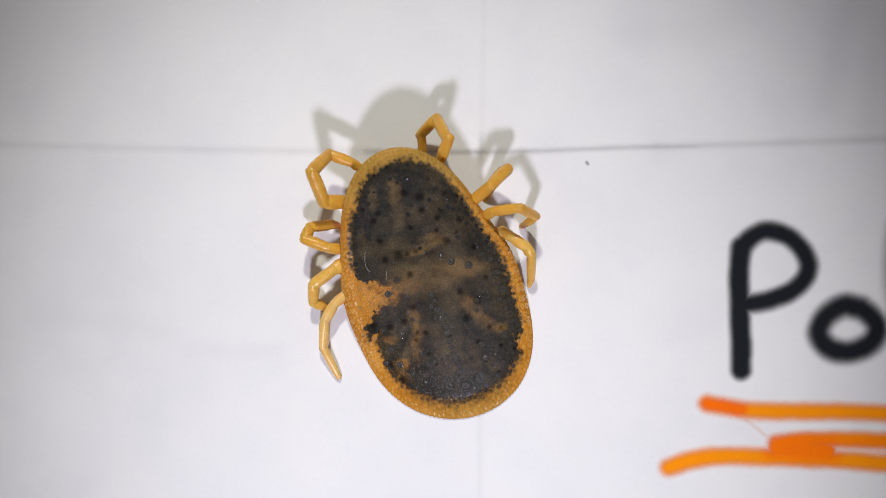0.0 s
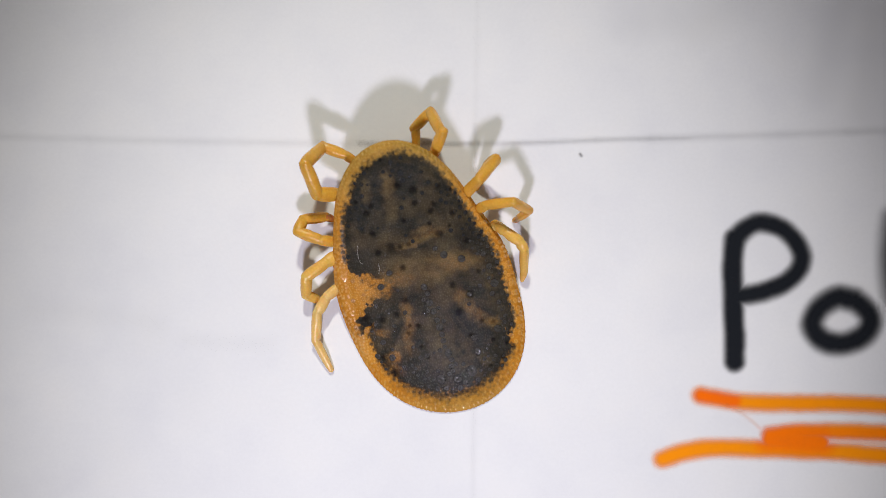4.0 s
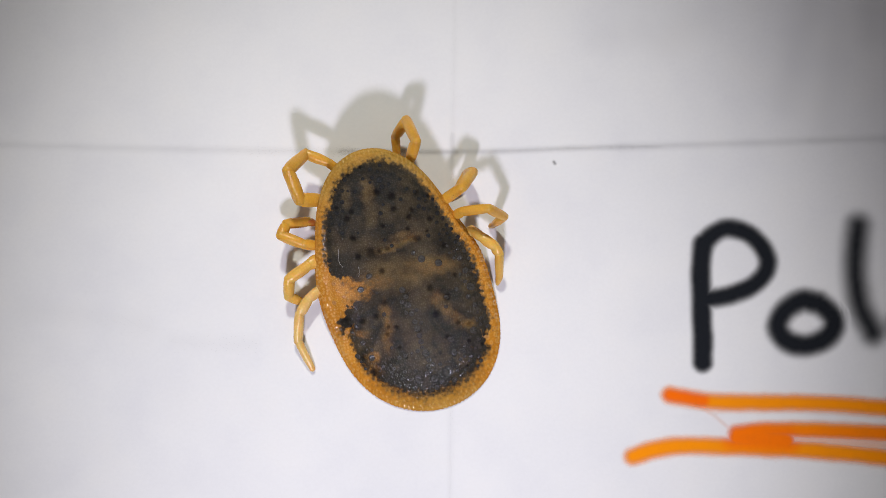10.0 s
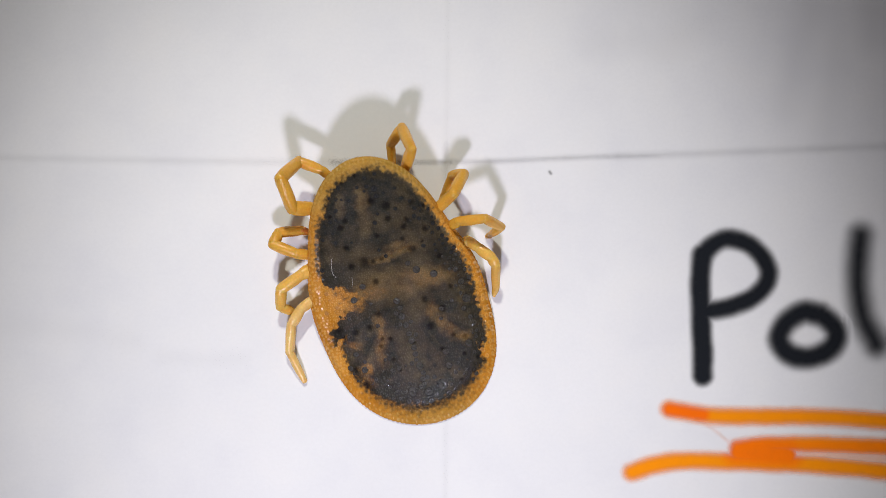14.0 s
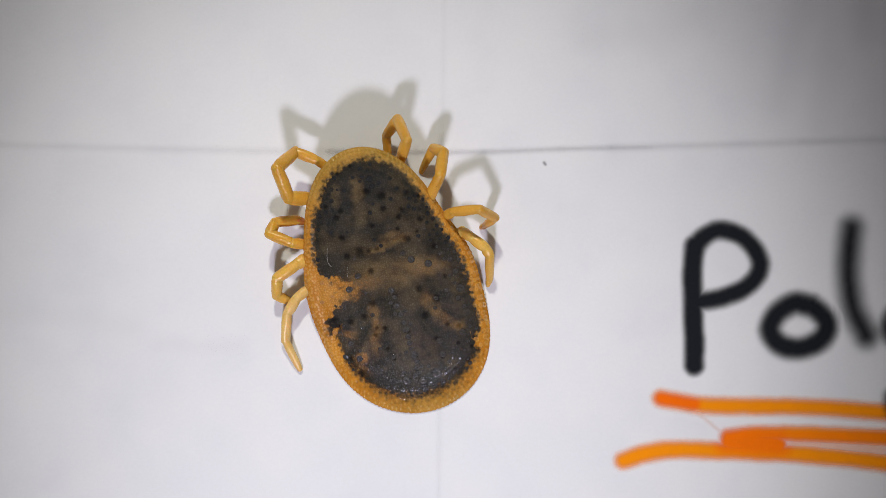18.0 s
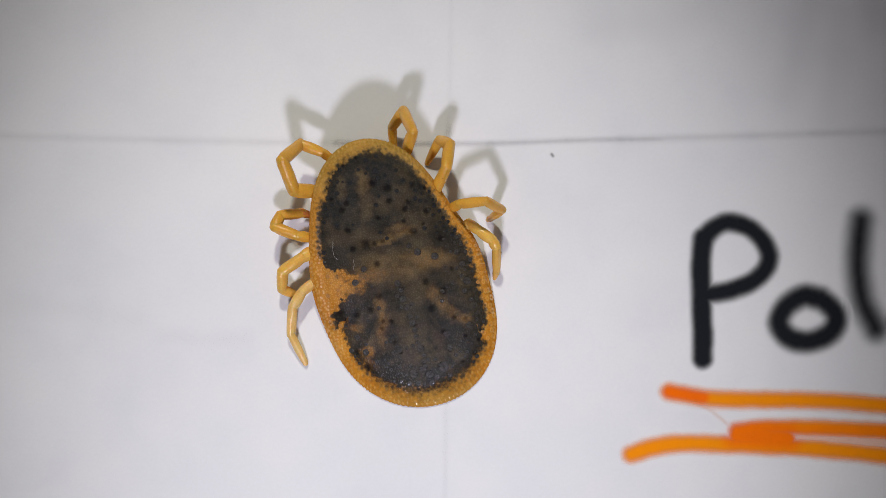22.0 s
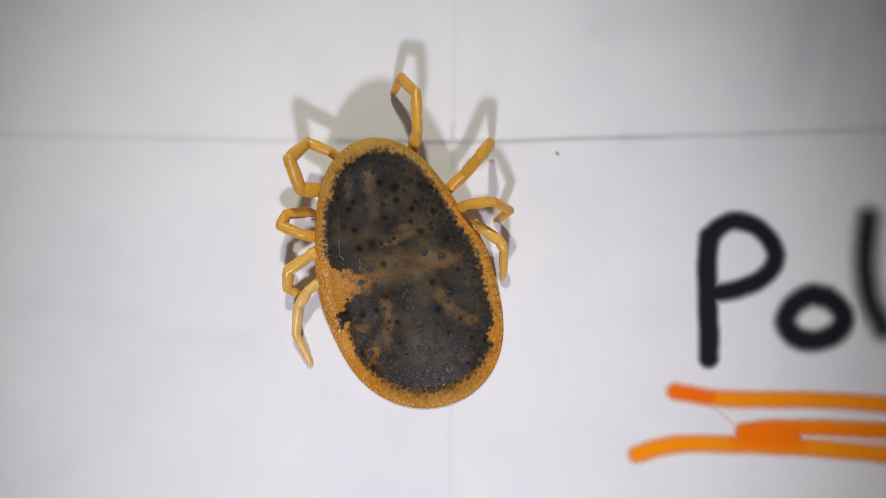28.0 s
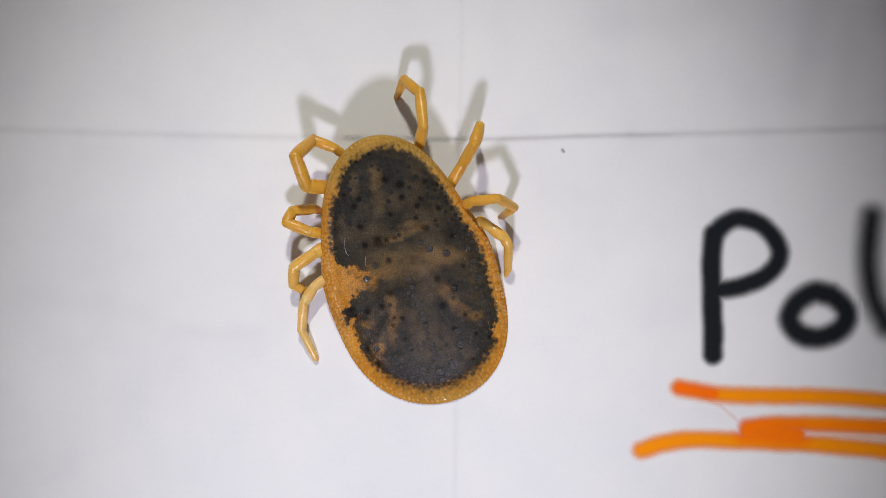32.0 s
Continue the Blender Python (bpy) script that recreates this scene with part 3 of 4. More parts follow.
def tick_body(tick):
    """One closed skin: a granulated back with a beaded margin, a rounded edge and a plain belly."""
    seg, top, edge, under = 1400, 360, 26, 24
    a = np.arange(seg) * 2 * math.pi / seg
    R = outline(a)
    rho, zed, kind = [], [], []
    half = 0.17
    for k in range(1, top + 1):
        rho.append((k / top) * 0.945), zed.append(half), kind.append(0)
    for k in range(1, edge + 1):
        t = math.pi * k / edge
        rho.append(0.945 + 0.055 * math.sin(t)), zed.append(half * math.cos(t)), kind.append(1)
    for k in range(1, under + 1):
        t = k / under
        rho.append(0.945 * (1 - t) + 0.02 * t), zed.append(-half - 0.22 * math.sin(t * math.pi / 2)), kind.append(2)
    rho, zed, kind = np.array(rho), np.array(zed), np.array(kind)
    arc = np.concatenate([[0.0], np.cumsum(np.hypot(np.diff(R * np.sin(a)), np.diff(R * np.cos(a))))])
    row = (np.cos(arc * 2 * math.pi / 0.135 + 2.0 * np.sin(a * 7)) * (0.1 + 1.3 * value_noise(arc * 5, 0 * arc, 63)))[None, :]  # one row of beads along the edge
    rr = rho[:, None] * R[None, :] + 0.008 * row * (0.3 + 0.7 * smoothstep(0.7, 1.6, a) * smoothstep(5.6, 4.7, a))[None, :] * smoothstep(0.955, 0.99, rho)[:, None]
    lx, ly = rr * np.sin(a)[None, :], rr * np.cos(a)[None, :]
    x = lx * math.cos(LEAN) - ly * math.sin(LEAN)
    y = lx * math.sin(LEAN) + ly * math.cos(LEAN)
    gap = (1 - rho[:, None]) * R[None, :] + 0 * x  # distance from the edge
    up = (kind < 2)[:, None]
    flat = smoothstep(-1.2, -3.2, y * math.cos(LEAN) - x * math.sin(LEAN))  # the rear slopes down gently
    dome = 0.46 * np.clip(1 - (rho[:, None] / 0.97) ** 2.2, 0, 1) ** (0.5 + 0.35 * flat)
    dome = dome - 0.05 * np.exp(-((gap - 0.42) / 0.13) ** 2) + 0.02 * np.exp(-((gap - 0.16) / 0.12) ** 2)
    thick = 0.24 + 0.76 * smoothstep(-3.5, 1.0, y * math.cos(LEAN) - x * math.sin(LEAN))
    z = margin_height(x, y) + zed[:, None] * thick + np.where(up, dome, 0)
    # folds and swellings of the back
    big = fractal(x * 0.9 + 5, y * 0.9, 21, 3) - 0.5
    inner = smoothstep(0.35, 1.0, gap)
    z = z + np.where(up, 0.06 * big * inner, 0)
    wx, wy = 0.28 * (fractal(x * 2.2, y * 2.2, 31) - 0.5), 0.28 * (fractal(x * 2.2, y * 2.2, 41) - 0.5)
    fx, fy = 0.22 * (fractal(x * 7, y * 7, 51, 3) - 0.5), 0.22 * (fractal(x * 7, y * 7, 61, 3) - 0.5)
    # pigment
    forward = y * math.cos(LEAN) - x * math.sin(LEAN)
    across = x * math.cos(LEAN) + y * math.sin(LEAN)
    degrees = np.degrees(a)[None, :] + 0 * x
    long = forward - 0.28 * np.minimum(forward + 0.4, 0)  # drawn out towards the rear
    f1, c1 = cells(across / 0.066, long / 0.066, 5)
    fine_tip = np.exp(-(f1 / 0.27) ** 2)
    dots = 0.45 * (c1 - 0.5) + 0.5 - cells(x / 0.15, y / 0.15, 25)[0] + 0.35 * (0.5 - cells(x / 0.08, y / 0.08, 27)[0])
    turn = degrees + 24 * (fractal(x * 2.6, y * 2.6, 73, 4) - 0.5) + 110 * fx * smoothstep(0.4, 1.0, gap)
    rim = np.interp(turn % 360, [r[0] for r in RIM] + [360], [r[1] for r in RIM] + [RIM[0][1]]) - 0.05
    soft = 0.17 + 0.22 * smoothstep(-1.9, -3.2, forward)
    soft = soft + 0.8 * smoothstep(0.50, 1.0, rim)
    dark = smoothstep(-1.0, 1.0, (gap - rim + fx * 0.6 + 0.16 * dots) / soft)
    wide = smoothstep(0.1, 1.0, dark) * smoothstep(0.15, 0.55, gap)
    dark = smoothstep(0.0, 1.0, dark + 0.15 * dots)
    bare = np.zeros(x.shape)
    for spec in BAYS:
        bare = np.maximum(bare, blob(x, y, spec, wx * 0.9 + fx * 1.0, wy * 0.9 + fy * 1.0, 0.0, 1.6))
    dark = dark * (1 - np.clip(bare * (0.40 * fractal(x * 5, y * 5, 141, 3) + 0.35 * c1), 0, 0.9))
    brown = 0.03 + 0.05 * smoothstep(2.2, 1.2, forward) * smoothstep(-0.8, 0.2, forward) + 0.03 * smoothstep(1.8, 0.6, forward) + 0.07 * c1 + 0.26 * smoothstep(0.50, 0.75, fractal(x * 1.7, y * 1.7, 91))
    angle = np.arctan2(y + 0.1, x - 0.05)
    reach = np.hypot(x - 0.05, y + 0.1)
    streak = fractal(angle * 4.2 + 7, reach * 0.35 + 3, 97, 3)  # streaks that fan out from the middle
    brown = brown + 0.12 * smoothstep(0.48, 0.66, streak) * smoothstep(0.2, 0.6, reach) * (1 - smoothstep(2.0, 3.0, reach)) * smoothstep(0.6, -0.4, forward)
    for spec in BROWNS:
        brown = np.maximum(brown, blob(x, y, spec, wx * 0.8 + fx * 0.6, wy * 0.8 + fy * 0.6, 0.2, 1.3))
    brown = np.maximum(brown, 0.8 * (1 - wide))
    brown = np.clip(brown * (0.6 + 0.7 * fractal(x * 6, y * 6, 95, 2)), 0, 1)
    spot = np.zeros(x.shape)
    pit = np.zeros(x.shape)
    for cx, cy, r in PITS_AND_SHADE:
        r = 1.1 * r
        d = np.hypot(x - cx, y - cy) + 0.25 * fx
        spot = np.maximum(spot, 0.9 * (1 - smoothstep(r * 0.2, r * 1.15, d)))
        pit = np.maximum(pit, np.exp(-(d / (0.7 * r)) ** 2) * r)
    # granules: fine domes on the back, small rings along the margin, larger rings along the tick's right flank and the rear edge
    margin = 1 - smoothstep(0.30, 0.48, gap)
    flank = smoothstep(0.2, 0.9, x - 0.9 + 0.25 * y) * (1 - smoothstep(0.75, 1.2, gap))
    coarse = np.clip(flank + margin * smoothstep(-1.8, -2.6, forward), 0, 1)
    middle = margin * (1 - coarse)
    fine = (1 - margin) * (1 - coarse)
    f1, c2 = cells(across / 0.098, forward / 0.098, 15)
    middle_tip = (0.85 - 0.4 * smoothstep(0.8, 2.4, forward)) * np.exp(-((f1 - 0.20) / 0.17) ** 2)
    f1, c3 = cells(across / 0.150, long / 0.150, 19)
    ringed = smoothstep(-2.9, -2.0, forward)
    coarse_tip = ringed * (np.exp(-((f1 - 0.27) / 0.14) ** 2) + 0.3 * np.exp(-(f1 / 0.12) ** 2)) + (1 - ringed) * np.exp(-(f1 / 0.26) ** 2)
    chance = fine * c1 + middle * c2 + coarse * c3
    uneven = 0.45 + 0.9 * chance
    edgefade = np.where((kind == 1)[:, None], np.clip(0.35 + zed / half, 0, 1)[:, None], 1.0)
    edge_bead = np.clip(row, 0, 1) * np.exp(-((gap - 0.09) / 0.05) ** 2)
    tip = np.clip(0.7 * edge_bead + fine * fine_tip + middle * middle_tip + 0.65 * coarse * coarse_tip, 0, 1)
    h = 0.016 * edge_bead * edgefade + uneven * edgefade * (0.008 * fine * fine_tip + 0.012 * middle * middle_tip * (1 - 0.5 * smoothstep(0.8, 2.4, forward)) + 0.017 * coarse * coarse_tip)
    h = h * (1 - 0.75 * spot) - 0.45 * pit * (1 - margin)
    for cx, cy, r in KNOBS:
        d = np.hypot(x - cx, y - cy)
        spot = np.maximum(spot, 0.5 * (1 - smoothstep(1.2 * r, 1.6 * r, d)))
        h = np.where(d < 1.3 * r, h * smoothstep(0.9 * r, 1.3 * r, d), h)
    groove = line_distance(x, y, curve_points([(-1.128, 0.954), (-0.398, 1.050), (0.286, 1.340)], 0.2))
    h = h - 0.035 * np.exp(-(groove / 0.05) ** 2)
    ridge = line_distance(x, y, curve_points([(-0.732, 0.839), (-0.215, 1.031), (0.396, 1.271)], 0.2))
    h = h + 0.035 * np.exp(-(ridge / 0.10) ** 2)
    z = z + np.where(up, h, 0)
    z = np.maximum(z, 0.02)
    verts = np.concatenate([np.stack([x.ravel(), y.ravel(), z.ravel()], 1), [[0, 0, z[0].mean()], [0, 0, z[-1].mean()]]]) * MM
    n = len(rho)
    i, j = np.meshgrid(np.arange(n - 1), np.arange(seg), indexing="ij")
    k = (j + 1) % seg
    quads = np.stack([i * seg + j, (i + 1) * seg + j, (i + 1) * seg + k, i * seg + k], -1).reshape(-1, 4)
    j = np.arange(seg)
    k = (j + 1) % seg
    tri = np.concatenate([np.stack([j, k, np.full(seg, n * seg)], 1), np.stack([(n - 1) * seg + k, (n - 1) * seg + j, np.full(seg, n * seg + 1)], 1)])
    me = bpy.data.meshes.new("body")
    me.vertices.add(len(verts))
    me.vertices.foreach_set("co", verts.astype(np.float32).ravel())
    # faces turn outwards
    loops = np.concatenate([quads[:, ::-1].ravel(), tri[:, ::-1].ravel()]).astype(np.int32)
    me.loops.add(len(loops))
    me.loops.foreach_set("vertex_index", loops)
    starts = np.concatenate([np.arange(len(quads)) * 4, len(quads) * 4 + np.arange(len(tri)) * 3]).astype(np.int32)
    me.polygons.add(len(starts))
    me.polygons.foreach_set("loop_start", starts)
    me.update(calc_edges=True)
    me.validate()
    dark = np.where(up, dark, 0.2)
    rgba = np.stack([dark.ravel(), brown.ravel(), (spot * 0.8 * dark).ravel(), np.ones(x.size)], 1)
    rgba = np.concatenate([rgba, rgba[:1], rgba[-1:]])
    me.color_attributes.new("pigment", "FLOAT_COLOR", "POINT").data.foreach_set("color", rgba.astype(np.float32).ravel())
    # glint strength painted by place: held down at the front, raised behind
    glint_map = 0.26 + 0.46 * smoothstep(2.2, -0.4, forward + 0.8 * (fractal(x * 1.2, y * 1.2, 101) - 0.5))
    glint_map = glint_map + 0.2 * np.exp(-((forward - 0.7) / 0.9) ** 2) + margin * (0.08 + 0.25 * smoothstep(0.5, -1.5, forward))
    glint_map = glint_map * (0.3 + 1.2 * smoothstep(0.1, 1.0, chance)) * (0.4 + 1.2 * fractal(x * 3, y * 3, 131, 3)) * (1 - 0.8 * spot)
    khaki = np.clip(smoothstep(1.8, 3.4, forward) + 0.6 * smoothstep(-3.0, -3.8, forward) + 0.5 * (fractal(x * 2, y * 2, 111) - 0.5), 0, 1)
    for name, values in (("glint_map", glint_map), ("khaki", khaki), ("tip", tip)):
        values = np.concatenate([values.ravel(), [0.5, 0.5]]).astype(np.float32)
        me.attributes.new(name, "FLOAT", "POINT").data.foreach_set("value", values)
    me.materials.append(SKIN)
    me.shade_smooth()
    ob = new("body", me)
    ob.parent = tick
    tubercles(ob, x[kind == 0], y[kind == 0], z[kind == 0], dark[kind == 0])
    return tagged(ob, "dark mottled leathery back with a beaded amber margin")


def tubercles(body, x, y, z, dark):
    """The larger shining bumps of the back, one low glassy ring with a knob in its middle each."""
    meshes = []
    for mat in (GLASSY, HONEYED, DULL):
        rings, sides = 14, 28
        verts, faces = [], []
        for i in range(rings + 1):
            rad = 1 - i / rings * 0.97
            for j in range(sides):
                a = 2 * math.pi * j / sides
                lip = 1 + (0.05 * math.cos(3 * a) + 0.24 * math.cos(7 * a)) * rad
                up = 0.16 * lip * (1 - ((rad - 0.55) / 0.45) ** 2) + 0.10 * math.exp(-(rad / 0.2) ** 2)
                verts.append((rad * math.cos(a), rad * math.sin(a), up))
        for i in range(rings):
            for j in range(sides):
                k = (j + 1) % sides
                faces.append((i * sides + j, i * sides + k, (i + 1) * sides + k, (i + 1) * sides + j))
        me = bpy.data.meshes.new("tubercle")
        me.from_pydata(verts, [], faces)
        me.materials.append(mat)
        me.shade_smooth()
        meshes.append(me)
    x, y, z, dark = x.ravel(), y.ravel(), z.ravel(), dark.ravel()
    for n, (cx, cy, r) in enumerate(KNOBS):
        far = np.hypot(x - cx, y - cy)
        k = np.argmin(far)
        around = far < 0.22
        plane = np.stack([x[around] - cx, y[around] - cy, np.ones(around.sum())], 1)
        dx, dy, level = np.linalg.lstsq(plane, z[around], rcond=None)[0]
        front = cy * math.cos(LEAN) - cx * math.sin(LEAN) > 0.9
        ob = new("tubercle", meshes[2] if front else meshes[0] if dark[k] > 0.5 else meshes[1])
        ob.parent = body
        size = r * MM * (1.24 + 0.25 * ((n * 37) % 10) / 10)
        lie = Vector((-dx, -dy, 1)).to_track_quat("Z", "Y") @ Euler((radians(7 - (n * 29) % 14), radians(7 - (n * 53) % 14), n)).to_quaternion()
        ob.matrix_basis = Matrix.LocRotScale(Vector((cx, cy, float(level) + 0.004)) * MM, lie, (size, size * 0.94, size))


def segment(name, p, q, r0, r1, mat, parent, seed, label=""):
    """One leg joint from p to q: a tapered, slightly swollen tube with rounded ends, along its own z."""
    p, q = Vector(p), Vector(q)
    length = (q - p).length
    rnd = random.Random(seed)
    phase = [rnd.uniform(0, 6.28) for _ in range(4)]
    sides, rings = 24, 44
    verts, faces = [], []
    for i in range(rings + 1):
        t = i / rings
        s = t * (length + r0 * 0.9 + r1 * 0.9) - r0 * 0.9
        r = r0 + (r1 - r0) * min(max(s / length, 0), 1)
        r *= 1 + 0.10 * math.sin(math.pi * min(max(s / length, 0), 1)) + 0.025 * math.sin(7 * t + phase[0]) + 0.006 * math.sin(19 * t + phase[3])
        r *= 1 - 0.055 * math.exp(-(min(abs(s), abs(s - length)) / 0.07) ** 2)
        if s < 0:
            r *= math.sqrt(max(1 - (s / (r0 * 0.93)) ** 2, 0.0))
        if s > length:
            r *= math.sqrt(max(1 - ((s - length) / (r1 * 0.93)) ** 2, 0.0))
        for j in range(sides):
            a = 2 * math.pi * j / sides
            w = 1 + 0.05 * math.sin(2 * a + phase[1]) + 0.03 * math.sin(3 * a + 7 * t + phase[2]) + rnd.uniform(-0.007, 0.007)
            verts.append(Vector((r * w * math.cos(a), r * w * math.sin(a), s)) * MM)
    for i in range(rings):
        for j in range(sides):
            k = (j + 1) % sides
            faces.append((i * sides + j, i * sides + k, (i + 1) * sides + k, (i + 1) * sides + j))
    faces.append(tuple(range(sides))[::-1])
    faces.append(tuple(rings * sides + j for j in range(sides)))
    ob = mesh_object(name, verts, faces, mat, parent, label)
    ob.matrix_basis = along(p, q)
    return ob


def along(p, q):
    """The pose of a leg joint that runs from p to q."""
    p, q = Vector(p), Vector(q)
    return Matrix.Translation(p * MM) @ (q - p).to_track_quat("Z", "Y").to_matrix().to_4x4()


def hair(tick, line):
    """A fine pale fibre lying on the back."""
    cu = bpy.data.curves.new("hair", "CURVE")
    cu.dimensions, cu.bevel_depth, cu.bevel_resolution = "3D", 0.0045 * MM, 2
    sp = cu.splines.new("NURBS")
    sp.points.add(len(line) - 1)
    for pt, co in zip(sp.points, line):
        top = margin_height(co[0], co[1]) + 0.60
        pt.co = (co[0] * MM, co[1] * MM, top * MM, 1)
    sp.use_endpoint_u, sp.order_u = True, 3
    ob = new("hair", cu)
    cu.materials.append(FIBRE)
    ob.parent = tick
    return tagged(ob, "fine pale fibre stuck to the back")


JOINTS = ["femur", "genu", "tibia", "metatarsus", "tarsus"]


def leg(tick, points, radii, mat, seed, tip=None, label=""):
    """A jointed leg: its hip piece under the margin, then one sub-part a joint."""
    base = Vector(points[0])
    inward = Vector((-base.x, -base.y, 0)).normalized() * 0.55
    hip = segment("leg", base + inward + Vector((0, 0, -0.12)), base, radii[0] * 1.05, radii[0], mat, tick, seed, label)
    joints = []
    for i, (p, q) in enumerate(zip(points, points[1:])):
        m = tip if tip and i >= len(points) - 2 else mat
        ob = segment(JOINTS[i], p, q, radii[i], radii[i + 1], m, hip, seed * 10 + i)
        ob.matrix_parent_inverse = hip.matrix_basis.inverted()
        joints.append(ob)
    return joints


# the two moving legs: their joints at each stand, hip first
FRONT_FOLDED = [(0.134, 3.465, 1.220), (0.359, 4.052, 1.864), (0.051, 4.723, 1.049), (-0.282, 4.309, 0.450), (-0.234, 3.348, 0.030)]
FRONT_START = [(0.214, 3.450, 1.220), (0.471, 4.023, 1.745), (0.149, 4.715, 0.953), (-0.278, 4.345, 0.507), (-0.265, 3.408, 0.030)]
FRONT_LIFTED = [(0.095, 3.497, 1.220), (0.333, 4.087, 1.857), (0.094, 4.896, 1.151), (-0.281, 4.446, 0.605), (-0.267, 3.515, 0.030)]
FRONT_REACHING = [(0.086, 3.437, 1.220), (0.263, 4.081, 1.824), (0.191, 5.112, 1.598), (-0.243, 5.638, 1.099), (-0.534, 5.246, 0.043)]
FRONT_LATE = [(0.115, 3.460, 1.220), (0.277, 4.087, 1.844), (0.160, 5.060, 1.494), (-0.307, 5.530, 0.966), (-0.545, 5.134, 0.030)]
SECOND_START = [(0.965, 2.237, 0.850), (1.598, 2.766, 1.608), (2.113, 3.244, 1.129), (1.845, 3.080, 0.646), (1.536, 2.500, 0.030)]
SECOND_RAISED = [(0.928, 2.208, 0.850), (1.479, 2.767, 1.648), (1.954, 3.339, 1.236), (1.733, 3.181, 0.735), (1.460, 2.643, 0.030)]
SECOND_INWARD = [(0.920, 2.281, 0.850), (1.399, 2.858, 1.682), (1.618, 3.425, 1.089), (1.386, 3.280, 0.556), (1.074, 2.729, 0.030)]
SECOND_BACK = [(0.934, 2.252, 0.850), (1.657, 2.753, 1.543), (1.977, 3.207, 0.899), (1.817, 3.211, 0.338), (1.471, 2.632, 0.030)]
SECOND_TURNING = [(0.897, 2.269, 0.850), (1.489, 2.869, 1.588), (1.762, 3.461, 1.042), (1.393, 3.458, 0.544), (1.133, 2.826, 0.030)]
SECOND_SWINGING = [(0.901, 2.309, 1.000), (1.325, 2.888, 1.860), (1.366, 3.651, 1.487), (1.053, 3.802, 0.973), (0.747, 3.240, 0.204)]
SECOND_LOOPED = [(0.910, 2.265, 1.050), (1.294, 3.085, 1.710), (1.384, 3.761, 1.204), (1.089, 3.932, 0.686), (0.739, 3.301, 0.030)]
SECOND_OUT = [(0.867, 2.247, 0.700), (1.623, 2.960, 1.118), (2.012, 3.398, 1.735), (2.286, 3.811, 1.362), (2.358, 3.703, 0.371)]
SECOND_STEP = [(0.873, 2.248, 0.720), (1.484, 2.877, 1.416), (1.875, 3.498, 1.845), (2.055, 3.884, 1.395), (2.135, 3.778, 0.404)]
SECOND_REACHING = [(0.908, 2.261, 0.700), (1.440, 3.182, 1.051), (1.823, 3.881, 1.347), (2.025, 4.452, 1.217), (2.106, 4.328, 0.228)]
SECOND_LATE = [(0.892, 2.263, 0.680), (1.405, 3.143, 1.146), (1.718, 3.670, 1.734), (1.859, 4.189, 1.425), (1.806, 4.108, 0.430)]


def build_tick():
    tick = new("tick")
    tagged(tick, "live soft tick with amber legs and dark mottled back on paper", "tick")
    tick.matrix_basis = pose(ORIGIN[0] * MM, ORIGIN[1] * MM, 0)
    tick_body(tick)
    for line in ([(-1.890, 0.989, 1.350), (-1.912, 0.732, 1.280), (-1.870, 0.538, 1.220), (-1.775, 0.457, 1.200)], [(-1.334, 0.473, 1.280), (-1.289, 0.312, 1.240), (-1.340, 0.182, 1.200)]):
        hair(tick, line)
    front = leg(tick, FRONT_FOLDED, (0.14, 0.15, 0.15, 0.14, 0.09), AMBER, 1, label="folded amber foreleg")
    second = leg(tick, SECOND_LOOPED, (0.145, 0.165, 0.165, 0.14, 0.09), AMBER, 2)
    leg(tick, [(1.422, 1.940, 0.900), (1.674, 2.071, 1.400), (2.416, 2.140, 1.700), (2.896, 1.918, 1.000), (2.619, 1.705, 0.250), (2.527, 1.659, 0.040)], (0.13, 0.13, 0.13, 0.125, 0.10, 0.07), AMBER, 3)
    leg(tick, [(1.961, 1.535, 0.750), (2.233, 1.337, 0.900), (2.621, 1.060, 0.950), (2.752, 0.832, 0.900), (2.779, 0.183, 0.300), (2.740, -0.056, 0.050)], (0.145, 0.145, 0.14, 0.135, 0.12, 0.06), HONEY, 4)
    leg(tick, [(-2.468, 2.416, 1.000), (-3.004, 2.418, 1.400), (-3.276, 3.221, 1.880), (-2.865, 3.758, 1.050), (-2.207, 3.501, 1.000), (-1.758, 3.163, 0.950)], (0.185, 0.18, 0.17, 0.155, 0.135, 0.07), AMBER, 5)
    leg(tick, [(-2.600, 1.087, 0.700), (-2.936, 1.137, 0.900), (-3.602, 1.382, 0.900), (-3.482, 1.727, 0.700), (-2.859, 1.813, 0.420), (-2.685, 1.751, 0.200)], (0.15, 0.15, 0.15, 0.145, 0.13, 0.09), AMBER, 6, tip=RUST)
    leg(tick, [(-2.546, 0.694, 0.600), (-2.841, 0.516, 0.750), (-3.397, 0.109, 0.750), (-3.437, -0.393, 0.450), (-3.097, -0.590, 0.120)], (0.165, 0.165, 0.16, 0.15, 0.11), HONEY, 7)
    leg(tick, [(-2.567, -0.231, 0.420), (-2.838, -0.458, 0.500), (-3.125, -0.920, 0.450), (-3.200, -1.726, 0.250), (-2.793, -2.575, 0.050)], (0.145, 0.145, 0.14, 0.13, 0.095), PALE, 8, label="pale honey coloured hind leg")
    return tick, front, second


writing()
pencil()
tick, front_leg, second_leg = build_tick()


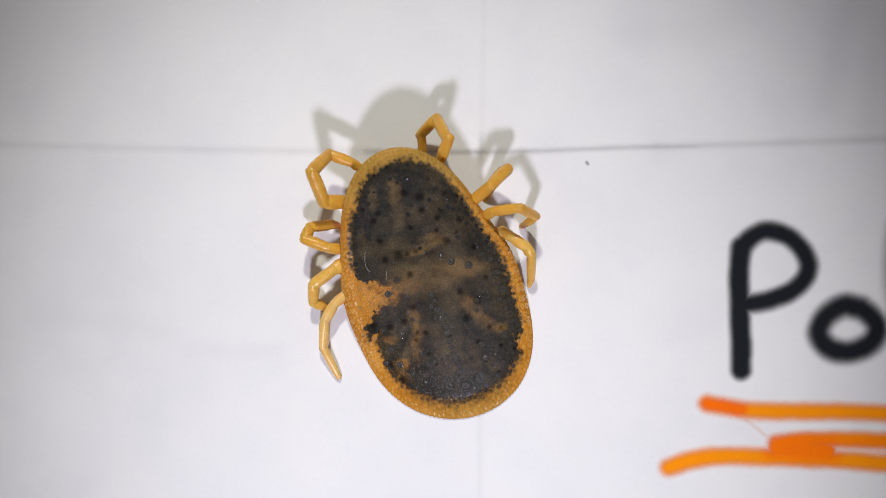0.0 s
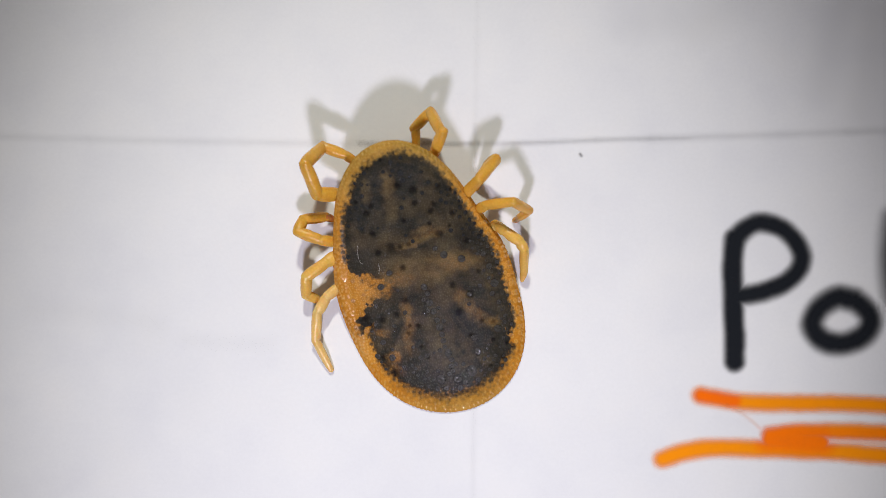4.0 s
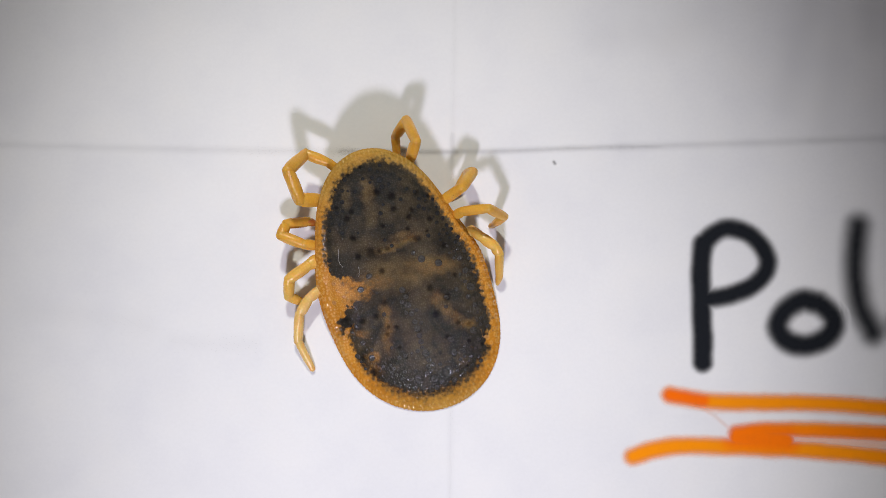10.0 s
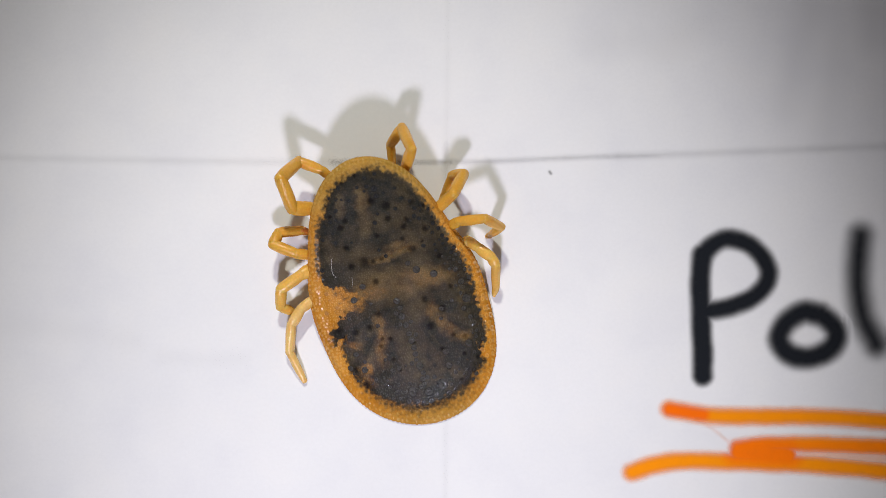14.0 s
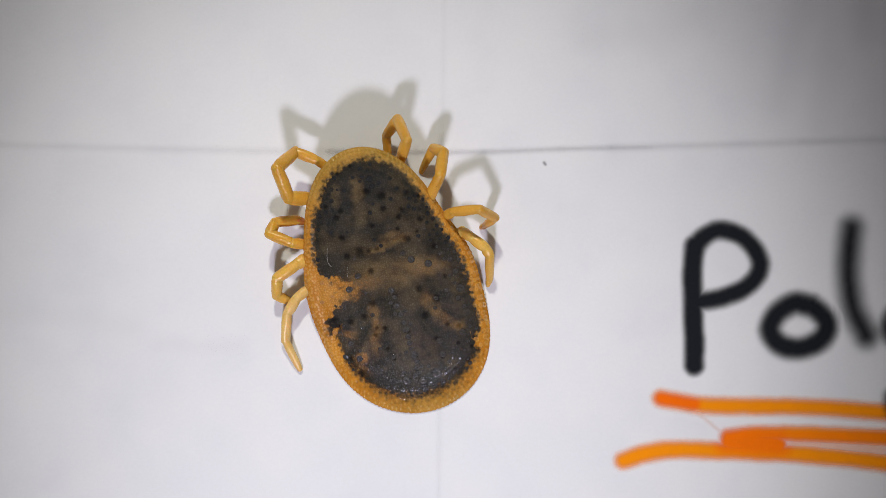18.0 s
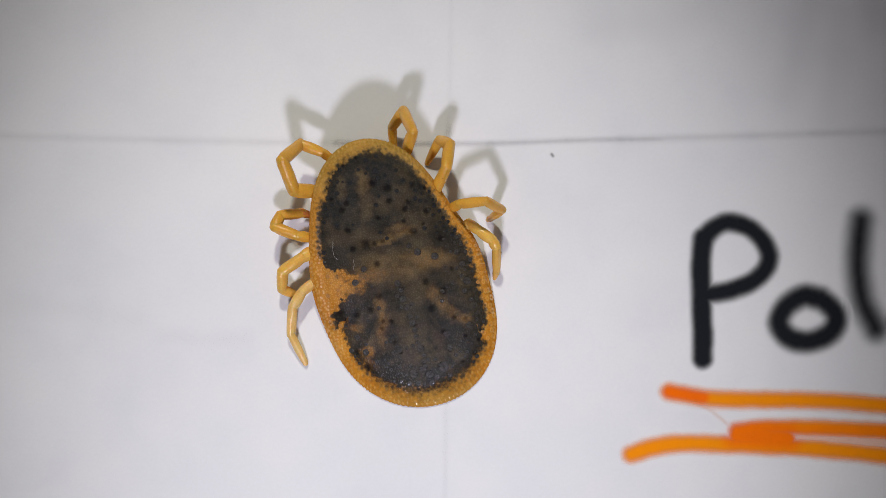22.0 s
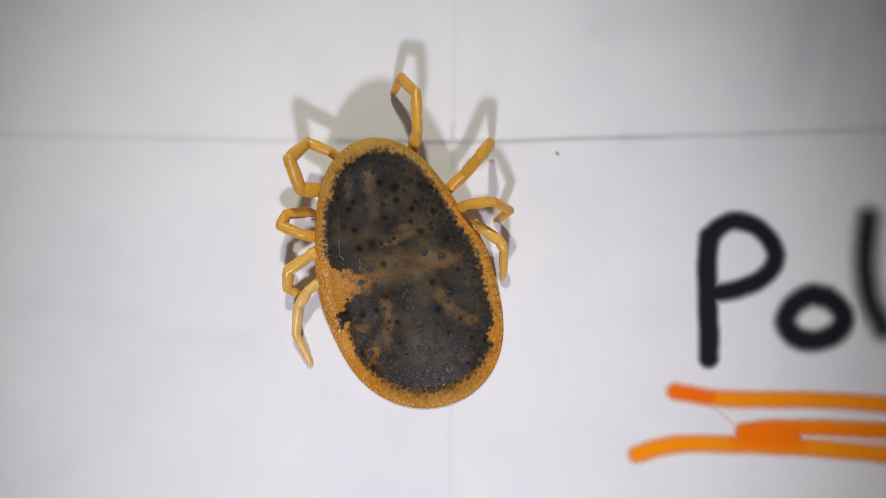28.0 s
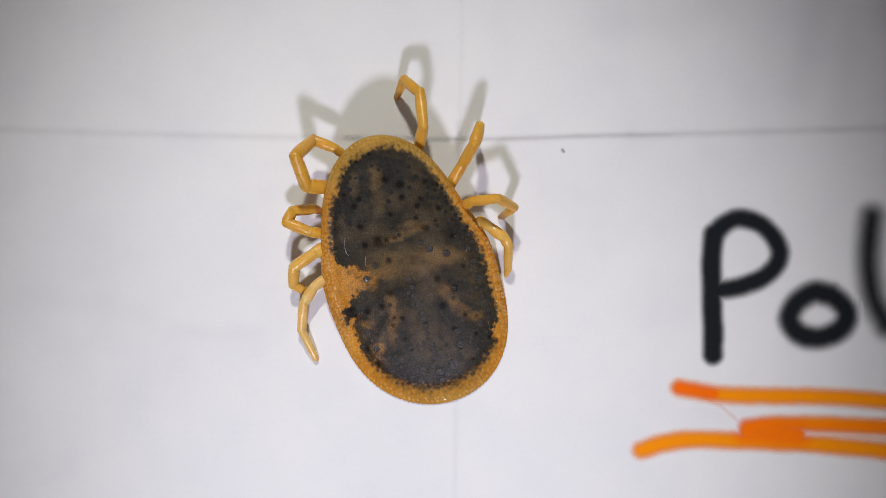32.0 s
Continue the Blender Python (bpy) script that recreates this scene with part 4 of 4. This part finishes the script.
def steps(stands):
    """The stands of a leg with in-between ones that keep its joints together."""
    lengths = [(Vector(q) - Vector(p)).length for p, q in zip(stands[0][1], stands[0][1][1:])]
    out = []
    for (t0, a), (t1, b) in zip(stands, stands[1:]):
        out.append((t0, a))
        if a is b:
            continue
        for f in (0.2, 0.4, 0.6, 0.8):
            g = f * f * (3 - 2 * f)
            chain = [Vector(a[0]).lerp(Vector(b[0]), g)]
            for i, length in enumerate(lengths):
                way = (Vector(a[i + 1]) - Vector(a[i])).normalized().lerp((Vector(b[i + 1]) - Vector(b[i])).normalized(), g)
                chain.append(chain[-1] + way.normalized() * length)
            out.append((t0 + f * (t1 - t0), chain))
    out.append(stands[-1])
    return out


def motions():
    walk(tick, [
        (0.0, pose(-1.1215 * MM, -1.0336 * MM, 0, 0, 0, 1.061)),
        (0.5, pose(-1.1142 * MM, -1.0277 * MM, 0, 0, 0, 0.981)),
        (1.0, pose(-1.1095 * MM, -1.0400 * MM, 0, 0, 0, 0.812)),
        (1.5, pose(-1.1228 * MM, -1.0623 * MM, 0, 0, 0, 0.658)),
        (2.0, pose(-1.1401 * MM, -1.0716 * MM, 0, 0, 0, 0.580)),
        (2.5, pose(-1.1467 * MM, -1.0758 * MM, 0, 0, 0, 0.611)),
        (3.0, pose(-1.1460 * MM, -1.0783 * MM, 0, 0, 0, 0.650)),
        (3.5, pose(-1.1430 * MM, -1.0772 * MM, 0, 0, 0, 0.619)),
        (5.5, pose(-1.1487 * MM, -1.0868 * MM, 0, 0, 0, 0.421)),
        (6.0, pose(-1.1401 * MM, -1.0820 * MM, 0, 0, 0, 0.161)),
        (6.5, pose(-1.1276 * MM, -1.0843 * MM, 0, 0, 0, -0.153)),
        (7.0, pose(-1.1287 * MM, -1.0802 * MM, 0, 0, 0, -0.038)),
        (7.5, pose(-1.1335 * MM, -1.0670 * MM, 0, 0, 0, 0.197)),
        (8.0, pose(-1.1356 * MM, -1.0572 * MM, 0, 0, 0, 0.263)),
        (8.5, pose(-1.1420 * MM, -1.0546 * MM, 0, 0, 0, 0.270)),
        (9.0, pose(-1.1431 * MM, -1.0573 * MM, 0, 0, 0, 0.235)),
        (9.5, pose(-1.1430 * MM, -1.0652 * MM, 0, 0, 0, 0.255)),
        (10.0, pose(-1.1437 * MM, -1.0705 * MM, 0, 0, 0, 0.271)),
        (10.5, pose(-1.1362 * MM, -1.0670 * MM, 0, 0, 0, 0.176)),
        (11.0, pose(-1.1348 * MM, -1.0726 * MM, 0, 0, 0, 0.150)),
        (11.5, pose(-1.1377 * MM, -1.0828 * MM, 0, 0, 0, 0.247)),
        (12.0, pose(-1.1361 * MM, -1.0743 * MM, 0, 0, 0, 0.208)),
        (12.5, pose(-1.1335 * MM, -1.0542 * MM, 0, 0, 0, 0.033)),
        (13.0, pose(-1.1211 * MM, -1.0369 * MM, 0, 0, 0, -0.055)),
        (13.5, pose(-1.1070 * MM, -1.0150 * MM, 0, 0, 0, -0.198)),
        (14.0, pose(-1.1092 * MM, -0.9975 * MM, 0, 0, 0, -0.442)),
        (14.5, pose(-1.1182 * MM, -0.9970 * MM, 0, 0, 0, -0.544)),
        (16.5, pose(-1.1268 * MM, -1.0323 * MM, 0, 0, 0, -0.512)),
        (17.0, pose(-1.1236 * MM, -1.0217 * MM, 0, 0, 0, -0.527)),
        (17.5, pose(-1.1200 * MM, -1.0185 * MM, 0, 0, 0, -0.447)),
        (18.0, pose(-1.1188 * MM, -1.0337 * MM, 0, 0, 0, -0.366)),
        (18.5, pose(-1.1177 * MM, -1.0454 * MM, 0, 0, 0, -0.294)),
        (19.0, pose(-1.1208 * MM, -1.0419 * MM, 0, 0, 0, -0.271)),
        (19.5, pose(-1.1226 * MM, -1.0368 * MM, 0, 0, 0, -0.285)),
        (20.0, pose(-1.1239 * MM, -1.0432 * MM, 0, 0, 0, -0.176)),
        (20.5, pose(-1.1357 * MM, -1.0537 * MM, 0, 0, 0, -0.087)),
        (21.0, pose(-1.1407 * MM, -1.0552 * MM, 0, 0, 0, -0.117)),
        (21.5, pose(-1.1312 * MM, -1.0564 * MM, 0, 0, 0, -0.135)),
        (22.0, pose(-1.1262 * MM, -1.0570 * MM, 0, 0, 0, -0.124)),
        (22.5, pose(-1.1254 * MM, -1.0507 * MM, 0, 0, 0, -0.170)),
        (23.0, pose(-1.1273 * MM, -1.0488 * MM, 0, 0, 0, -0.243)),
        (23.5, pose(-1.1302 * MM, -1.0572 * MM, 0, 0, 0, -0.191)),
        (24.0, pose(-1.1224 * MM, -1.0606 * MM, 0, 0, 0, -0.136)),
        (24.5, pose(-1.1179 * MM, -1.0579 * MM, 0, 0, 0, -0.179)),
        (25.0, pose(-1.1226 * MM, -1.0614 * MM, 0, 0, 0, -0.173)),
        (25.5, pose(-1.1227 * MM, -1.0652 * MM, 0, 0, 0, -0.147)),
        (27.5, pose(-1.0657 * MM, -1.0974 * MM, 0, 0, 0, -0.655)),
        (28.0, pose(-1.0637 * MM, -1.0909 * MM, 0, 0, 0, -0.682)),
        (28.5, pose(-1.0617 * MM, -1.0882 * MM, 0, 0, 0, -0.737)),
        (29.0, pose(-1.0669 * MM, -1.0971 * MM, 0, 0, 0, -0.803)),
        (29.5, pose(-1.0684 * MM, -1.1068 * MM, 0, 0, 0, -0.812)),
        (30.0, pose(-1.0640 * MM, -1.1029 * MM, 0, 0, 0, -0.754)),
        (30.5, pose(-1.0671 * MM, -1.0947 * MM, 0, 0, 0, -0.692)),
        (31.0, pose(-1.0724 * MM, -1.0929 * MM, 0, 0, 0, -0.614)),
        (31.5, pose(-1.0833 * MM, -1.0968 * MM, 0, 0, 0, -0.545)),
        (32.0, pose(-1.0976 * MM, -1.1027 * MM, 0, 0, 0, -0.507)),
    ])
    stands = [(0, FRONT_START), (6.4, FRONT_START), (7.0, FRONT_LIFTED), (9.5, FRONT_LIFTED), (10.0, FRONT_FOLDED), (25.5, FRONT_FOLDED),
              (27.4, FRONT_REACHING), (28.5, FRONT_REACHING), (31, FRONT_LATE), (32, FRONT_LATE)]
    for i, ob in enumerate(front_leg):
        walk(ob, [(t, along(s[i], s[i + 1])) for t, s in steps(stands)])
    stands = [(0, SECOND_START), (1.0, SECOND_START), (1.5, SECOND_RAISED), (6.0, SECOND_RAISED), (6.6, SECOND_INWARD), (7.0, SECOND_INWARD),
              (10.0, SECOND_BACK), (13.5, SECOND_BACK), (14.2, SECOND_TURNING), (14.5, SECOND_TURNING), (16.5, SECOND_SWINGING),
              (17.4, SECOND_LOOPED), (25.5, SECOND_LOOPED), (27.5, SECOND_STEP), (28.0, SECOND_OUT), (28.5, SECOND_OUT),
              (28.9, SECOND_REACHING), (29.5, SECOND_REACHING), (30.3, SECOND_LATE), (32, SECOND_LATE)]
    for i, ob in enumerate(second_leg):
        walk(ob, [(t, along(s[i], s[i + 1])) for t, s in steps(stands)])


motions()
